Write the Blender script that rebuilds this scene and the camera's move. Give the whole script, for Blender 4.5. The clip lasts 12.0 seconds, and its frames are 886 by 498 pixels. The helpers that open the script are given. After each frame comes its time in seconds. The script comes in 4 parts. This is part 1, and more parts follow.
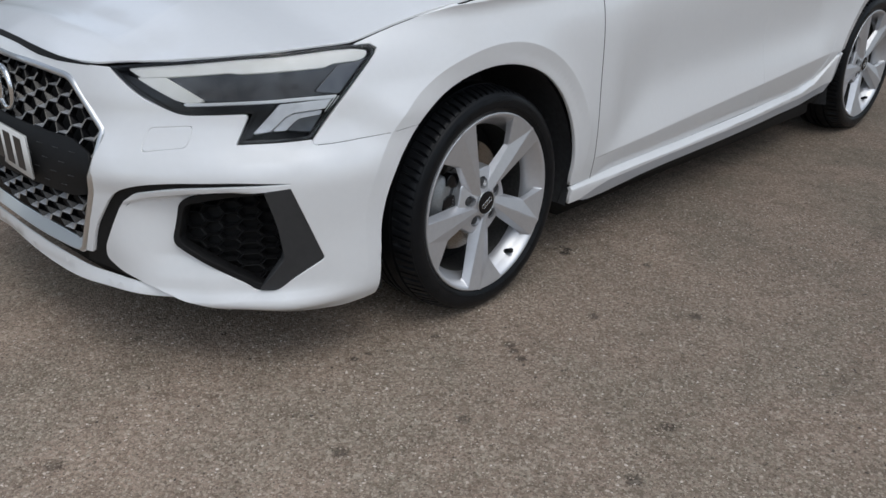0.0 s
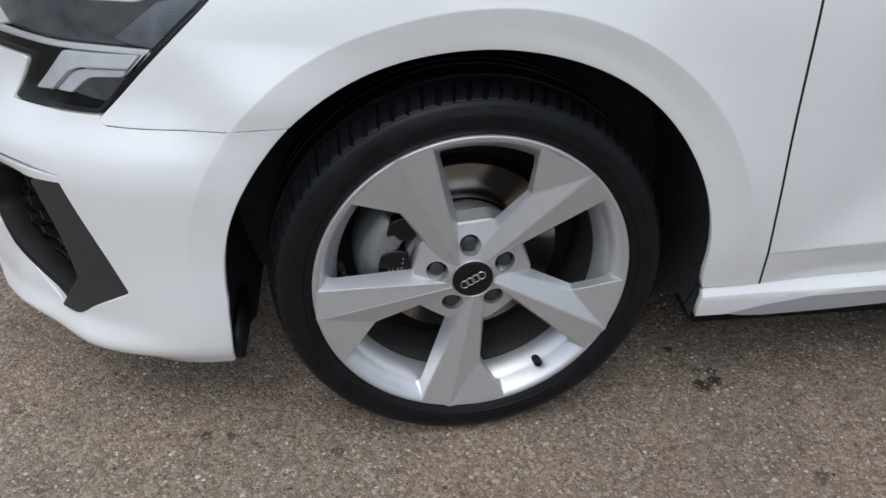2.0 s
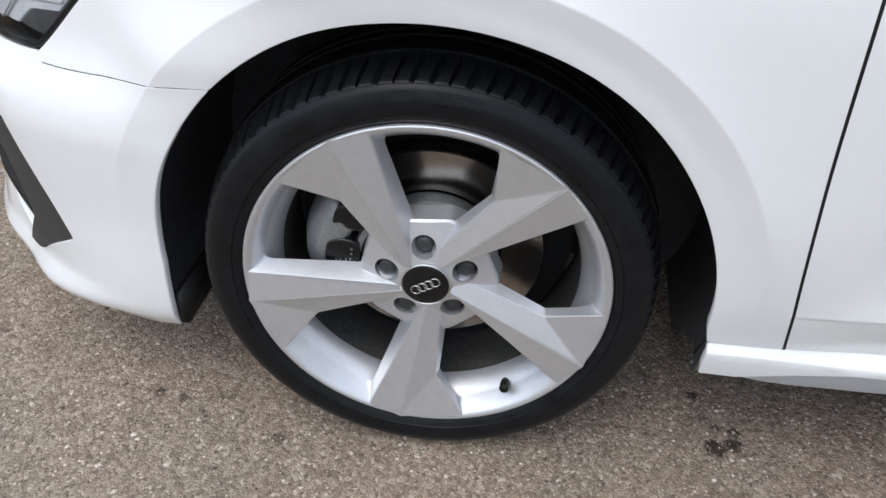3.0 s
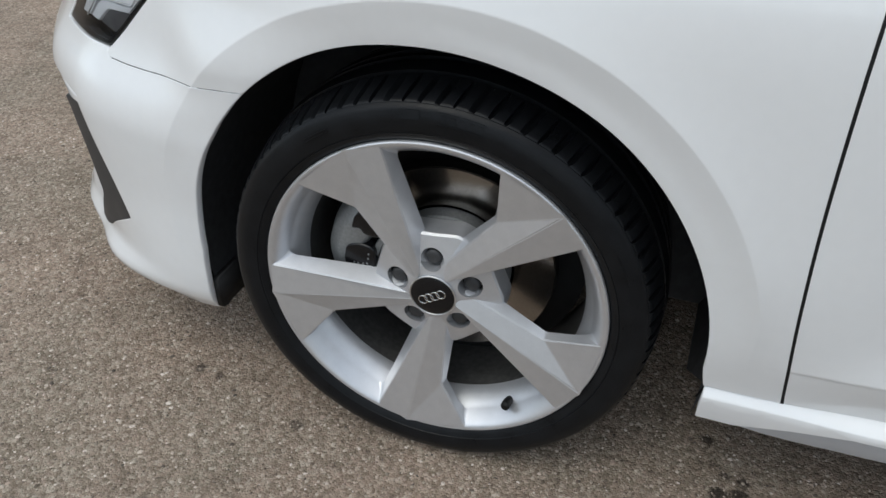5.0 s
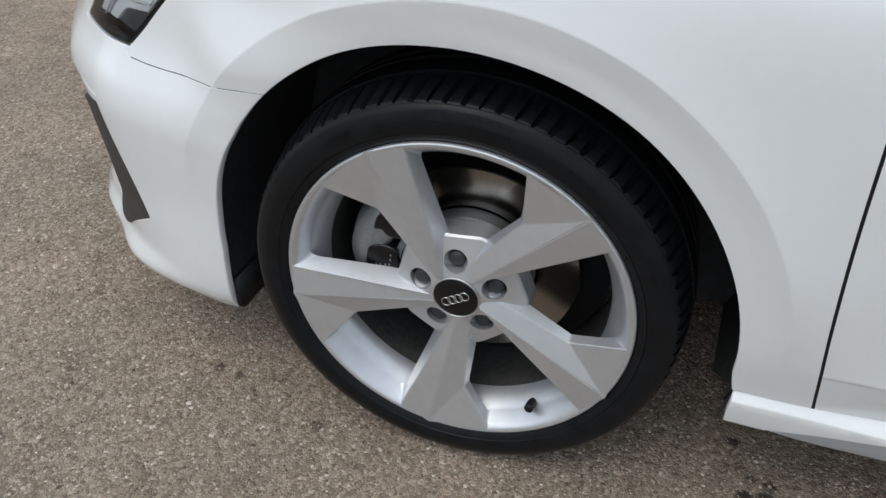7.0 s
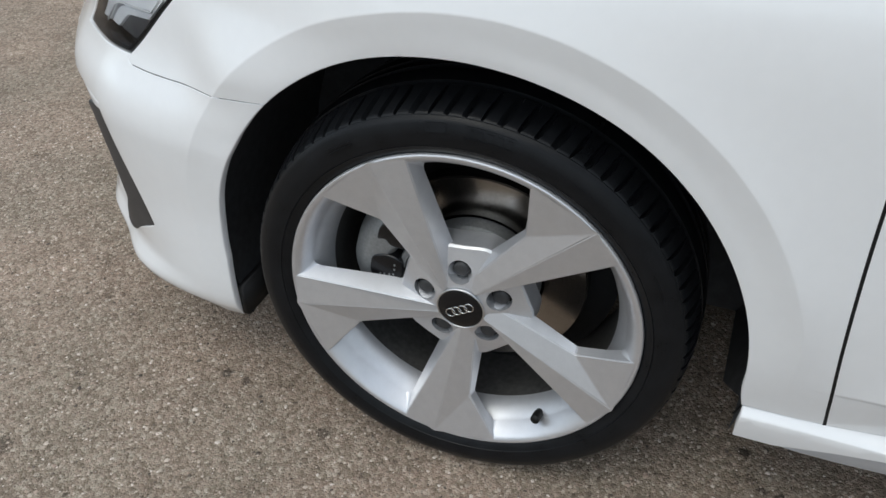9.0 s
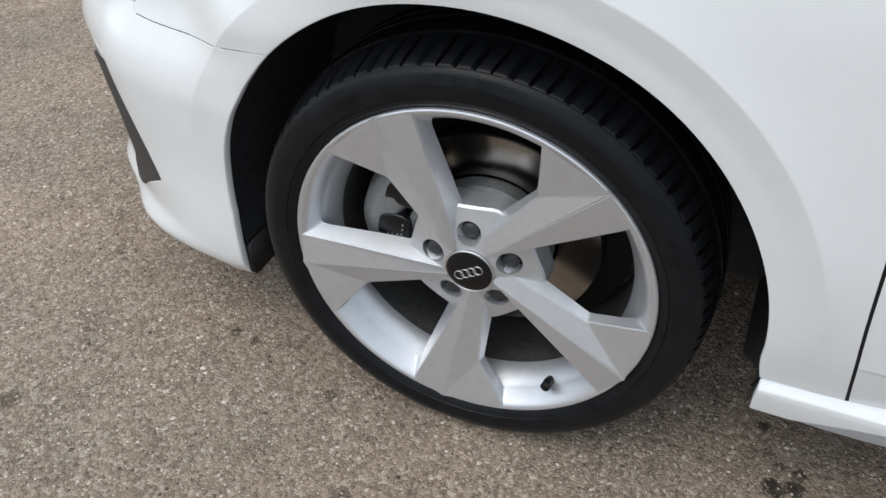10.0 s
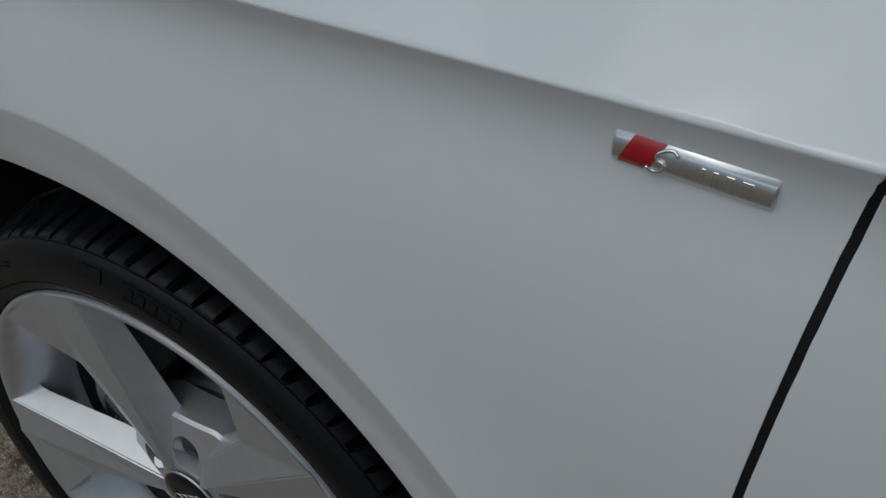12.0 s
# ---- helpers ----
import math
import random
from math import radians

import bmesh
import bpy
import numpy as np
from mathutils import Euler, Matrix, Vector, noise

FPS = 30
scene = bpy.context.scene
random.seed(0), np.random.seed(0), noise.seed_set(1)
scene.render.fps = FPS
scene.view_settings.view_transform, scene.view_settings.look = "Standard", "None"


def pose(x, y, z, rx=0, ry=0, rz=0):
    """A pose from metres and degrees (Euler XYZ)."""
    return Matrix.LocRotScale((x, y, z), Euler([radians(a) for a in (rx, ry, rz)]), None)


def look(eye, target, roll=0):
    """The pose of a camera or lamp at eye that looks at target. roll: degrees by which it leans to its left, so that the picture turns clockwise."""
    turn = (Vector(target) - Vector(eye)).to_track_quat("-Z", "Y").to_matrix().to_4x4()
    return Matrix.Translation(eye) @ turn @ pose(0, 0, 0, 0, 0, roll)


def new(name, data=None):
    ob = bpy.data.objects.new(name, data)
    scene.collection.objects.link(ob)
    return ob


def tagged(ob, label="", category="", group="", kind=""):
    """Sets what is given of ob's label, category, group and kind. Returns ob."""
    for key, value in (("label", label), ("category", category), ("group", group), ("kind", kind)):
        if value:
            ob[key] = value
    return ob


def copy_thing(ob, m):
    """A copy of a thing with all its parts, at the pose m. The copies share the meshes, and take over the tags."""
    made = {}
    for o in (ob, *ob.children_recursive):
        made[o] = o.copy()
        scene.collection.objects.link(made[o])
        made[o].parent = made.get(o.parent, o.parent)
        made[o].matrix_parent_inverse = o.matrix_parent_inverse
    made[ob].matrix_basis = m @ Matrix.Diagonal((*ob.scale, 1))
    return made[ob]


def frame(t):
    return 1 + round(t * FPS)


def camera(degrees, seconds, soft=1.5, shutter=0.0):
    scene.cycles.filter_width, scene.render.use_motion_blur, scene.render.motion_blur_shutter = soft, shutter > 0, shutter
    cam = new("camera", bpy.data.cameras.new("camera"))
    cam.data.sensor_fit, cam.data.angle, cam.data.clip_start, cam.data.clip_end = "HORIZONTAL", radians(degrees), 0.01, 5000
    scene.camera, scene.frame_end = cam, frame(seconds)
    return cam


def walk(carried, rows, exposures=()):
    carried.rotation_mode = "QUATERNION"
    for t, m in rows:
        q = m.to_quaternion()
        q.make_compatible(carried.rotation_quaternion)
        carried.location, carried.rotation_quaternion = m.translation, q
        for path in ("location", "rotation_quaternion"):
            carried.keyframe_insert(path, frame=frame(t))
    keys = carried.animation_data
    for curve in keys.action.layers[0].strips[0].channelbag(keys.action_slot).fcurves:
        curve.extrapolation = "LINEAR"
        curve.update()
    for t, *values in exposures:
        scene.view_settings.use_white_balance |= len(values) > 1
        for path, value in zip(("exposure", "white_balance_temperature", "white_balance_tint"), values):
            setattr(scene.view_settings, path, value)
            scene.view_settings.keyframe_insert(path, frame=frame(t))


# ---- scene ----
cam = camera(56.0, 12.0)
PATH = [
    (0, (-1.568, -1.435, 1.13), (-0.298, -0.126, 0.31), 0.1),
    (0.5, (-1.143, -1.348, 1.112), (-0.142, 0.136, 0.221), 0.2),
    (1, (-0.76, -1.244, 1.091), (-0.054, 0.377, 0.157), 0.1),
    (1.5, (-0.41, -1.167, 1.072), (0.014, 0.518, 0.083), -0.1),
    (2, (-0.164, -1.059, 1.045), (0.019, 0.626, -0.017), 0.1),
    (2.5, (0.018, -0.928, 1.031), (-0.01, 0.706, -0.123), 1.1),
    (3, (0.166, -0.856, 1.023), (-0.096, 0.733, -0.163), 0.4),
    (3.5, (0.255, -0.824, 1.03), (-0.193, 0.725, -0.153), -1.0),
    (5.5, (0.331, -0.854, 1.053), (-0.255, 0.67, -0.102), -0.1),
    (6, (0.329, -0.837, 1.054), (-0.291, 0.673, -0.101), -0.8),
    (6.5, (0.317, -0.836, 1.055), (-0.284, 0.671, -0.115), -0.5),
    (8.5, (0.295, -0.809, 1.058), (-0.258, 0.691, -0.144), -0.7),
    (9, (0.313, -0.796, 1.07), (-0.302, 0.676, -0.135), -1.3),
    (9.5, (0.312, -0.775, 1.056), (-0.354, 0.654, -0.174), -1.9),
    (10, (0.327, -0.759, 1.041), (-0.334, 0.636, -0.23), -1.9),
    (10.5, (0.354, -0.739, 1.04), (-0.304, 0.641, -0.249), -2.4),
    (11, (0.383, -0.659, 1.016), (-0.28, 0.707, -0.286), -0.9),
    (11.2, (0.3891, -0.5938, 1.0044), (-0.1806, 0.5669, -0.0992), 0.37),
    (11.5, (0.4101, -0.4812, 1.0149), (-0.1797, 0.6665, -0.0919), 1.99),
    (11.7, (0.4332, -0.3872, 1.0179), (-0.2050, 0.7446, -0.0783), 1.56),
    (11.9, (0.4539, -0.2914, 1.0116), (-0.2490, 0.8292, -0.0563), 1.18),
    (12, (0.4623, -0.2663, 1.0101), (-0.2611, 0.8565, -0.0416), 1.56),
]
EXPOSURES = [(0, -.34, 6400, 11), (1, -.24, 6400, 11), (2, -.10, 6400, 11), (2.5, .38, 6400, 11), (3, .36, 6400, 11), (3.5, .08, 6450, 9), (5.5, -.06, 6500, 8), (6.5, -.06, 6500, 8), (8.5, .02, 6500, 8), (9.5, .05, 6500, 8), (10, .21, 6500, 9), (10.5, .46, 6500, 10), (11, .32, 6500, 10), (11.5, -.24, 6420, 8), (11.8, -.90, 6330, 6), (12, -1.30, 6270, 5)]
walk(cam, [(t, look(eye, target, roll)) for t, eye, target, roll in PATH], EXPOSURES)

# ---- world and light: an even, bright overcast sky over open tarmac ----
world = bpy.data.worlds.new("sky")
scene.world = world
world.use_nodes = True
wn, wl = world.node_tree.nodes, world.node_tree.links
sky = wn.new("ShaderNodeTexSky")
sky.sky_type, sky.sun_disc = "NISHITA", False
sky.sun_elevation, sky.sun_rotation = radians(60), radians(210)
sky.air_density, sky.dust_density, sky.ozone_density = 1.0, 3.0, 1.0
pale = wn.new("ShaderNodeHueSaturation")
pale.inputs["Saturation"].default_value = 0.72
wl.new(sky.outputs[0], pale.inputs["Color"])
# an overcast sky, brighter overhead than at the horizon
where_to, split, rise, veil = wn.new("ShaderNodeTexCoord"), wn.new("ShaderNodeSeparateXYZ"), wn.new("ShaderNodeMapRange"), wn.new("ShaderNodeMix")
wl.new(where_to.outputs["Generated"], split.inputs[0])
wl.new(split.outputs["Z"], rise.inputs["Value"])
rise.inputs["To Min"].default_value, rise.inputs["To Max"].default_value = .70, 1.26
veil.data_type, veil.blend_type = "RGBA", "MULTIPLY"
veil.inputs["Factor"].default_value = 1.0
cool = wn.new("ShaderNodeMix")
cool.data_type, cool.blend_type = "RGBA", "MULTIPLY"
cool.inputs["Factor"].default_value, cool.inputs["B"].default_value = 1.0, (.925, 1.0, 1.01, 1)
overcast = wn.new("ShaderNodeMix")
overcast.data_type = "RGBA"
overcast.inputs["Factor"].default_value, overcast.inputs["B"].default_value = .38, (4.5, 4.4, 4.65, 1)
wl.new(pale.outputs[0], overcast.inputs["A"])
wl.new(overcast.outputs["Result"], cool.inputs["A"])
wl.new(cool.outputs["Result"], veil.inputs["A"])
wl.new(rise.outputs[0], veil.inputs["B"])
# soft cloud: broad swells of lighter and darker grey
cloud, swell, mottle = wn.new("ShaderNodeTexNoise"), wn.new("ShaderNodeMapRange"), wn.new("ShaderNodeMix")
cloud.inputs["Scale"].default_value, cloud.inputs["Detail"].default_value, cloud.inputs["Roughness"].default_value = 2.6, 6, .5
wl.new(where_to.outputs["Generated"], cloud.inputs["Vector"])
swell.inputs["From Min"].default_value, swell.inputs["From Max"].default_value = .38, .62
swell.inputs["To Min"].default_value, swell.inputs["To Max"].default_value = 0, 1
wl.new(cloud.outputs["Fac"], swell.inputs["Value"])
bank = wn.new("ShaderNodeValToRGB")
while len(bank.color_ramp.elements) < 5:
    bank.color_ramp.elements.new(.5)
for e, (p, v) in zip(bank.color_ramp.elements, [(0, .22), (.42, .34), (.58, .42), (.64, .74), (1, 1.0)]):
    e.position, e.color = p, (v, v, v, 1)
wl.new(swell.outputs[0], bank.inputs[0])
mottle.data_type, mottle.blend_type = "RGBA", "MULTIPLY"
mottle.inputs["Factor"].default_value = 1.0
wl.new(veil.outputs["Result"], mottle.inputs["A"])
wl.new(bank.outputs[0], mottle.inputs["B"])
wl.new(mottle.outputs["Result"], wn["Background"].inputs["Color"])
wn["Background"].inputs["Strength"].default_value = 0.345
sun = new("sun", bpy.data.lights.new("sun", "SUN"))
sun.data.energy, sun.data.angle, sun.data.color = .6, radians(50), (1.0, 0.97, 0.93)
sun.matrix_world = look((.1, -1.4, 3.2), (0, 0, 0))


# ---- materials ----
def material(name, color, rough=.5, metal=0.0, coat=0.0, spec=.5):
    m = bpy.data.materials.new(name)
    m.use_nodes = True
    b = m.node_tree.nodes["Principled BSDF"]
    b.inputs["Base Color"].default_value = (*color, 1)
    b.inputs["Roughness"].default_value, b.inputs["Metallic"].default_value = rough, metal
    b.inputs["Coat Weight"].default_value, b.inputs["Coat Roughness"].default_value = coat, .03
    b.inputs["Specular IOR Level"].default_value = spec
    return m


def nodes_of(m):
    return m.node_tree.nodes, m.node_tree.links, m.node_tree.nodes["Principled BSDF"]


def grain(m, scale, bump, low=None, high=None, detail=6, rough=None):
    """Adds noise grain to a material: fine bump, and a drift of colour between low and high at two sizes."""
    n, l, b = nodes_of(m)
    tc = n.new("ShaderNodeTexCoord")
    t = n.new("ShaderNodeTexNoise")
    t.inputs["Scale"].default_value, t.inputs["Detail"].default_value = scale, detail
    l.new(tc.outputs["Object"], t.inputs["Vector"])
    if bump:
        bp = n.new("ShaderNodeBump")
        bp.inputs["Strength"].default_value, bp.inputs["Distance"].default_value = bump, .001
        l.new(t.outputs["Fac"], bp.inputs["Height"])
        l.new(bp.outputs[0], b.inputs["Normal"])
    if low:
        t2 = n.new("ShaderNodeTexNoise")
        t2.inputs["Scale"].default_value, t2.inputs["Detail"].default_value = scale * .07, 4
        l.new(tc.outputs["Object"], t2.inputs["Vector"])
        add = n.new("ShaderNodeMath")
        add.operation = "ADD"
        l.new(t.outputs["Fac"], add.inputs[0])
        l.new(t2.outputs["Fac"], add.inputs[1])
        r = n.new("ShaderNodeMapRange")
        r.inputs["From Min"].default_value, r.inputs["From Max"].default_value = .7, 1.3
        l.new(add.outputs[0], r.inputs["Value"])
        mix = n.new("ShaderNodeMix")
        mix.data_type = "RGBA"
        mix.inputs["A"].default_value, mix.inputs["B"].default_value = (*low, 1), (*high, 1)
        l.new(r.outputs[0], mix.inputs["Factor"])
        l.new(mix.outputs["Result"], b.inputs["Base Color"])
        if rough:
            rr = n.new("ShaderNodeMapRange")
            rr.inputs["From Min"].default_value, rr.inputs["From Max"].default_value = .7, 1.3
            rr.inputs["To Min"].default_value, rr.inputs["To Max"].default_value = rough
            l.new(add.outputs[0], rr.inputs["Value"])
            l.new(rr.outputs[0], b.inputs["Roughness"])
    return m


paint = grain(material("white_paint", (.81, .82, .83), .32, 0, 1.0), 60, .0, (.80, .81, .82), (.82, .83, .84))
alloy = grain(material("silver_alloy", (.63, .64, .665), .40, .70, .2), 900, .03, (.60, .61, .635), (.66, .67, .695))
skirt_silver = grain(material("skirt_silver", (.57, .60, .645), .34, 0, .5), 60, .0, (.55, .58, .625), (.59, .62, .665))
rubber = grain(material("tyre_rubber", (.0080, .0088, .0102), .4, spec=.17), 500, .22, (.0058, .0064, .0074), (.0106, .0116, .0134), rough=(.27, .42))
black_plastic = grain(material("black_plastic", (.006, .006, .007), .6, spec=.3), 900, .15, (.004, .004, .004), (.009, .009, .010))
felt = grain(material("arch_liner_felt", (.058, .059, .062), .95, spec=.1), 900, .3, (.047, .048, .050), (.069, .070, .074))
gloss_black = material("gloss_black", (.006, .006, .007), .25, 0, .15, spec=.3)
grey_plastic = grain(material("dark_grey_plastic", (.035, .036, .038), .5), 900, .1, (.030, .031, .033), (.040, .041, .043))
chrome = material("chrome", (.78, .79, .80), .12, 1.0)
grille_gleam = grain(material("grille_gleam", (.66, .67, .685), .42, .45), 300, .0, (.62, .63, .645), (.70, .71, .725))
satin = material("satin_silver", (.74, .75, .76), .32, 1.0)
dark_barrel = grain(material("dark_barrel", (.07, .07, .07), .6, .3), 120, .2, (.045, .044, .043), (.095, .093, .09))
steel = grain(material("brake_disc_steel", (.30, .28, .25), .2, 1.0), 300, .02, (.24, .22, .20), (.36, .335, .30))
cast = grain(material("cast_metal", (.25, .26, .265), .45, .5), 260, .10, (.20, .21, .215), (.30, .31, .315))
bright_line = material("bright_trim_line", (.80, .81, .82), .3, .35)
white_plastic = grain(material("light_guide", (.94, .93, .885), .3, 0, .3), 30, .0, (.88, .87, .82), (.98, .975, .94))
guide = grain(material("pale_guide", (.78, .80, .83), .28, .2), 60, .0, (.70, .72, .75), (.86, .88, .91))
plate_white = material("plate_white", (.72, .72, .70), .35)
ink = material("plate_ink", (.012, .012, .013), .4)
red = material("red_enamel", (.45, .006, .012), .25, 0, .5)
smoked = grain(material("smoked_reflector", (.11, .115, .125), .3, .6), 40, .0, (.06, .063, .07), (.16, .165, .175))
dark_glass = material("dark_glass", (.010, .011, .012), .05, 0, .5)

lens = bpy.data.materials.new("clear_lens")
lens.use_nodes = True
n, l = lens.node_tree.nodes, lens.node_tree.links
gl, tr, mx, fr = n.new("ShaderNodeBsdfGlossy"), n.new("ShaderNodeBsdfTransparent"), n.new("ShaderNodeMixShader"), n.new("ShaderNodeFresnel")
gl.inputs["Roughness"].default_value, fr.inputs["IOR"].default_value = .03, 1.30
tr.inputs["Color"].default_value = (.93, .94, .95, 1)
l.new(fr.outputs[0], mx.inputs[0]), l.new(tr.outputs[0], mx.inputs[1]), l.new(gl.outputs[0], mx.inputs[2])
l.new(mx.outputs[0], n["Material Output"].inputs["Surface"])


def side_shade(m, col):
    """Puts the shade along the car's side into the colour: paler before the car, with a wandering border. Returns the
    tinted colour.
    """
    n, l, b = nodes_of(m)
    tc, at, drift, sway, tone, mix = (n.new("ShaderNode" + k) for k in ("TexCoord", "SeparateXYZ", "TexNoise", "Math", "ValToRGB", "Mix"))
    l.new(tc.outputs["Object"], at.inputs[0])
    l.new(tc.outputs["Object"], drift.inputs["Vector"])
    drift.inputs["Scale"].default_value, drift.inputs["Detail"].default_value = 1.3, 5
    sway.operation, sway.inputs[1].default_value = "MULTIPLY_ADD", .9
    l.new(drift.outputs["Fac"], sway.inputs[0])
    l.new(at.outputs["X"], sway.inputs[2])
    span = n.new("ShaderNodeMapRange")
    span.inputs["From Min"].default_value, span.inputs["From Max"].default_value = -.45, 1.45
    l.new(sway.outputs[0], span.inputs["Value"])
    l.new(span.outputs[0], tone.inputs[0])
    # full colour before the car, darkened beside it as painted shade
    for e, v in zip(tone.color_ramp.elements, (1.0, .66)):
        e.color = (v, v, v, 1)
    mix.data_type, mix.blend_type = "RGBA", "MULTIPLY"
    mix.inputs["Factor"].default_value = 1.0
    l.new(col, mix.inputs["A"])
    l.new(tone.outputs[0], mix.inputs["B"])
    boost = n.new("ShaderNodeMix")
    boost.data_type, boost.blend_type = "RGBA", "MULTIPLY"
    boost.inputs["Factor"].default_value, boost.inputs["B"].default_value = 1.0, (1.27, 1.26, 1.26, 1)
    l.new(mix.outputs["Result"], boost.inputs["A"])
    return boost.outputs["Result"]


def asphalt_material():
    m = bpy.data.materials.new("worn_asphalt")
    m.use_nodes = True
    n, l, b = nodes_of(m)
    tc = n.new("ShaderNodeTexCoord")

    def noise_at(scale, detail=5, rough=.6):
        t = n.new("ShaderNodeTexNoise")
        t.inputs["Scale"].default_value, t.inputs["Detail"].default_value, t.inputs["Roughness"].default_value = scale, detail, rough
        l.new(tc.outputs["Object"], t.inputs["Vector"])
        return t.outputs["Fac"]

    def ramp(src, stops):
        r = n.new("ShaderNodeValToRGB")
        while len(r.color_ramp.elements) < len(stops):
            r.color_ramp.elements.new(.5)
        for e, (p, c) in zip(r.color_ramp.elements, stops):
            e.position, e.color = p, (*c, 1)
        l.new(src, r.inputs[0])
        return r.outputs[0]

    def mixed(kind, fac, a, c):
        x = n.new("ShaderNodeMix")
        x.data_type, x.blend_type = "RGBA", kind
        for v, i in ((fac, "Factor"), (a, "A"), (c, "B")):
            if isinstance(v, float):
                x.inputs[i].default_value = v
            else:
                l.new(v, x.inputs[i])
        return x.outputs["Result"]

    cells = []
    for scale in (150, 330):
        v = n.new("ShaderNodeTexVoronoi")
        v.inputs["Scale"].default_value, v.inputs["Randomness"].default_value = scale, 1.0
        l.new(tc.outputs["Object"], v.inputs["Vector"])
        cells.append(v)
    stone = ramp(cells[0].outputs["Color"], [(0, (.044, .034, .026)), (.22, (.185, .138, .104)), (.4, (.225, .194, .146)), (.6, (.365, .282, .222)), (.78, (.425, .372, .296)), (1, (.72, .63, .53))])
    fine = ramp(cells[1].outputs["Color"], [(0, (.085, .068, .050)), (.35, (.215, .180, .136)), (.65, (.300, .236, .188)), (1, (.44, .375, .30))])
    col = mixed("MIX", noise_at(160, 3), stone, fine)
    patch = ramp(noise_at(2.2, 6), [(.26, (.67, .67, .645)), (.42, (.87, .87, .86)), (.55, (.96, .92, .91)), (.74, (1.17, 1.11, 1.09))])
    col = mixed("MULTIPLY", 1.0, col, patch)
    blotch = ramp(noise_at(11, 4), [(.30, (.74, .73, .72)), (.5, (1, 1, 1))])
    col = mixed("MULTIPLY", .8, col, blotch)
    # old drips of oil, each broken up by noise
    for x, y, r, k in STAINS:
        d = n.new("ShaderNodeVectorMath")
        d.operation = "DISTANCE"
        d.inputs[1].default_value = (x, y, 0)
        l.new(tc.outputs["Object"], d.inputs[0])
        ad = n.new("ShaderNodeMath")
        ad.operation, ad.inputs[1].default_value = "MULTIPLY_ADD", r * 1.9
        l.new(noise_at(95, 6, .8), ad.inputs[0])
        l.new(d.outputs["Value"], ad.inputs[2])
        st = ramp(ad.outputs[0], [(0, (k, k, k)), (r * 1.45, (k, k, k)), (r * 1.75, (1, 1, 1))])
        col = mixed("MULTIPLY", 1.0, col, st)
    l.new(side_shade(m, col), b.inputs["Base Color"])
    b.inputs["Roughness"].default_value = .85
    b.inputs["Specular IOR Level"].default_value = .25
    h = n.new("ShaderNodeMath")
    h.operation = "ADD"
    l.new(cells[0].outputs["Distance"], h.inputs[0])
    l.new(cells[1].outputs["Distance"], h.inputs[1])
    bp = n.new("ShaderNodeBump")
    bp.invert = True
    bp.inputs["Strength"].default_value, bp.inputs["Distance"].default_value = .55, .004
    l.new(h.outputs[0], bp.inputs["Height"])
    l.new(bp.outputs[0], b.inputs["Normal"])
    return m


STAINS = [(.448, .070, .026, .2), (.478, .080, .021, .22), (.451, .113, .012, .28), (.480, .109, .014, .28), (.418, .179, .016, .3), (-.458, .034, .015, .25), (-.415, .029, .012, .35), (-.119, -.195, .026, .45), (-.135, -.225, .022, .45), (-.150, -.260, .024, .45), (.56, -.17, .022, .5), (-.63, .38, .014, .4), (.372, -.452, .03, .5), (.166, -.254, .025, .5), (-.809, .512, .02, .5), (-1.175, .138, .03, .55), (-.441, -.341, .025, .5), (-.132, -.68, .026, .45), (-.715, -.24, .03, .55), (-.339, -.731, .028, .45), (-.23, -.026, .02, .5)]
asphalt = asphalt_material()
stone_chip = bpy.data.materials.new("stone_chip")
stone_chip.use_nodes = True
n, l, b = nodes_of(stone_chip)
geo, chip = n.new("ShaderNodeNewGeometry"), n.new("ShaderNodeValToRGB")
while len(chip.color_ramp.elements) < 7:
    chip.color_ramp.elements.new(.5)
for e, (p, c) in zip(chip.color_ramp.elements, [(0, (.050, .040, .031)), (.16, (.200, .148, .112)), (.34, (.190, .160, .122)), (.52, (.345, .262, .208)), (.70, (.325, .280, .222)), (.92, (.46, .385, .315)), (1, (.60, .54, .48))]):
    e.position, e.color = p, (*c, 1)
l.new(geo.outputs["Random Per Island"], chip.inputs[0])
l.new(side_shade(stone_chip, chip.outputs[0]), b.inputs["Base Color"])
b.inputs["Roughness"].default_value = .7


# ---- body skin ----
# -- body surface: plan curve of the widest level, and how far the skin lies inside it
PLAN = [(-.968, .90), (-.962, .76), (-.945, .62), (-.915, .48), (-.868, .37), (-.79, .252), (-.70, .142), (-.60, .056), (-.50, .018), (-.38, .0),
        (-.26, -.006), (-.1, -.008), (.1, -.009), (.3, -.008), (.5, -.008), (.9, -.008), (1.5, -.008), (2.0, -.006), (2.4, -.006), (2.75, .0), (3.05, .03), (3.25, .10), (3.37, .25), (3.42, .5), (3.43, .90)]


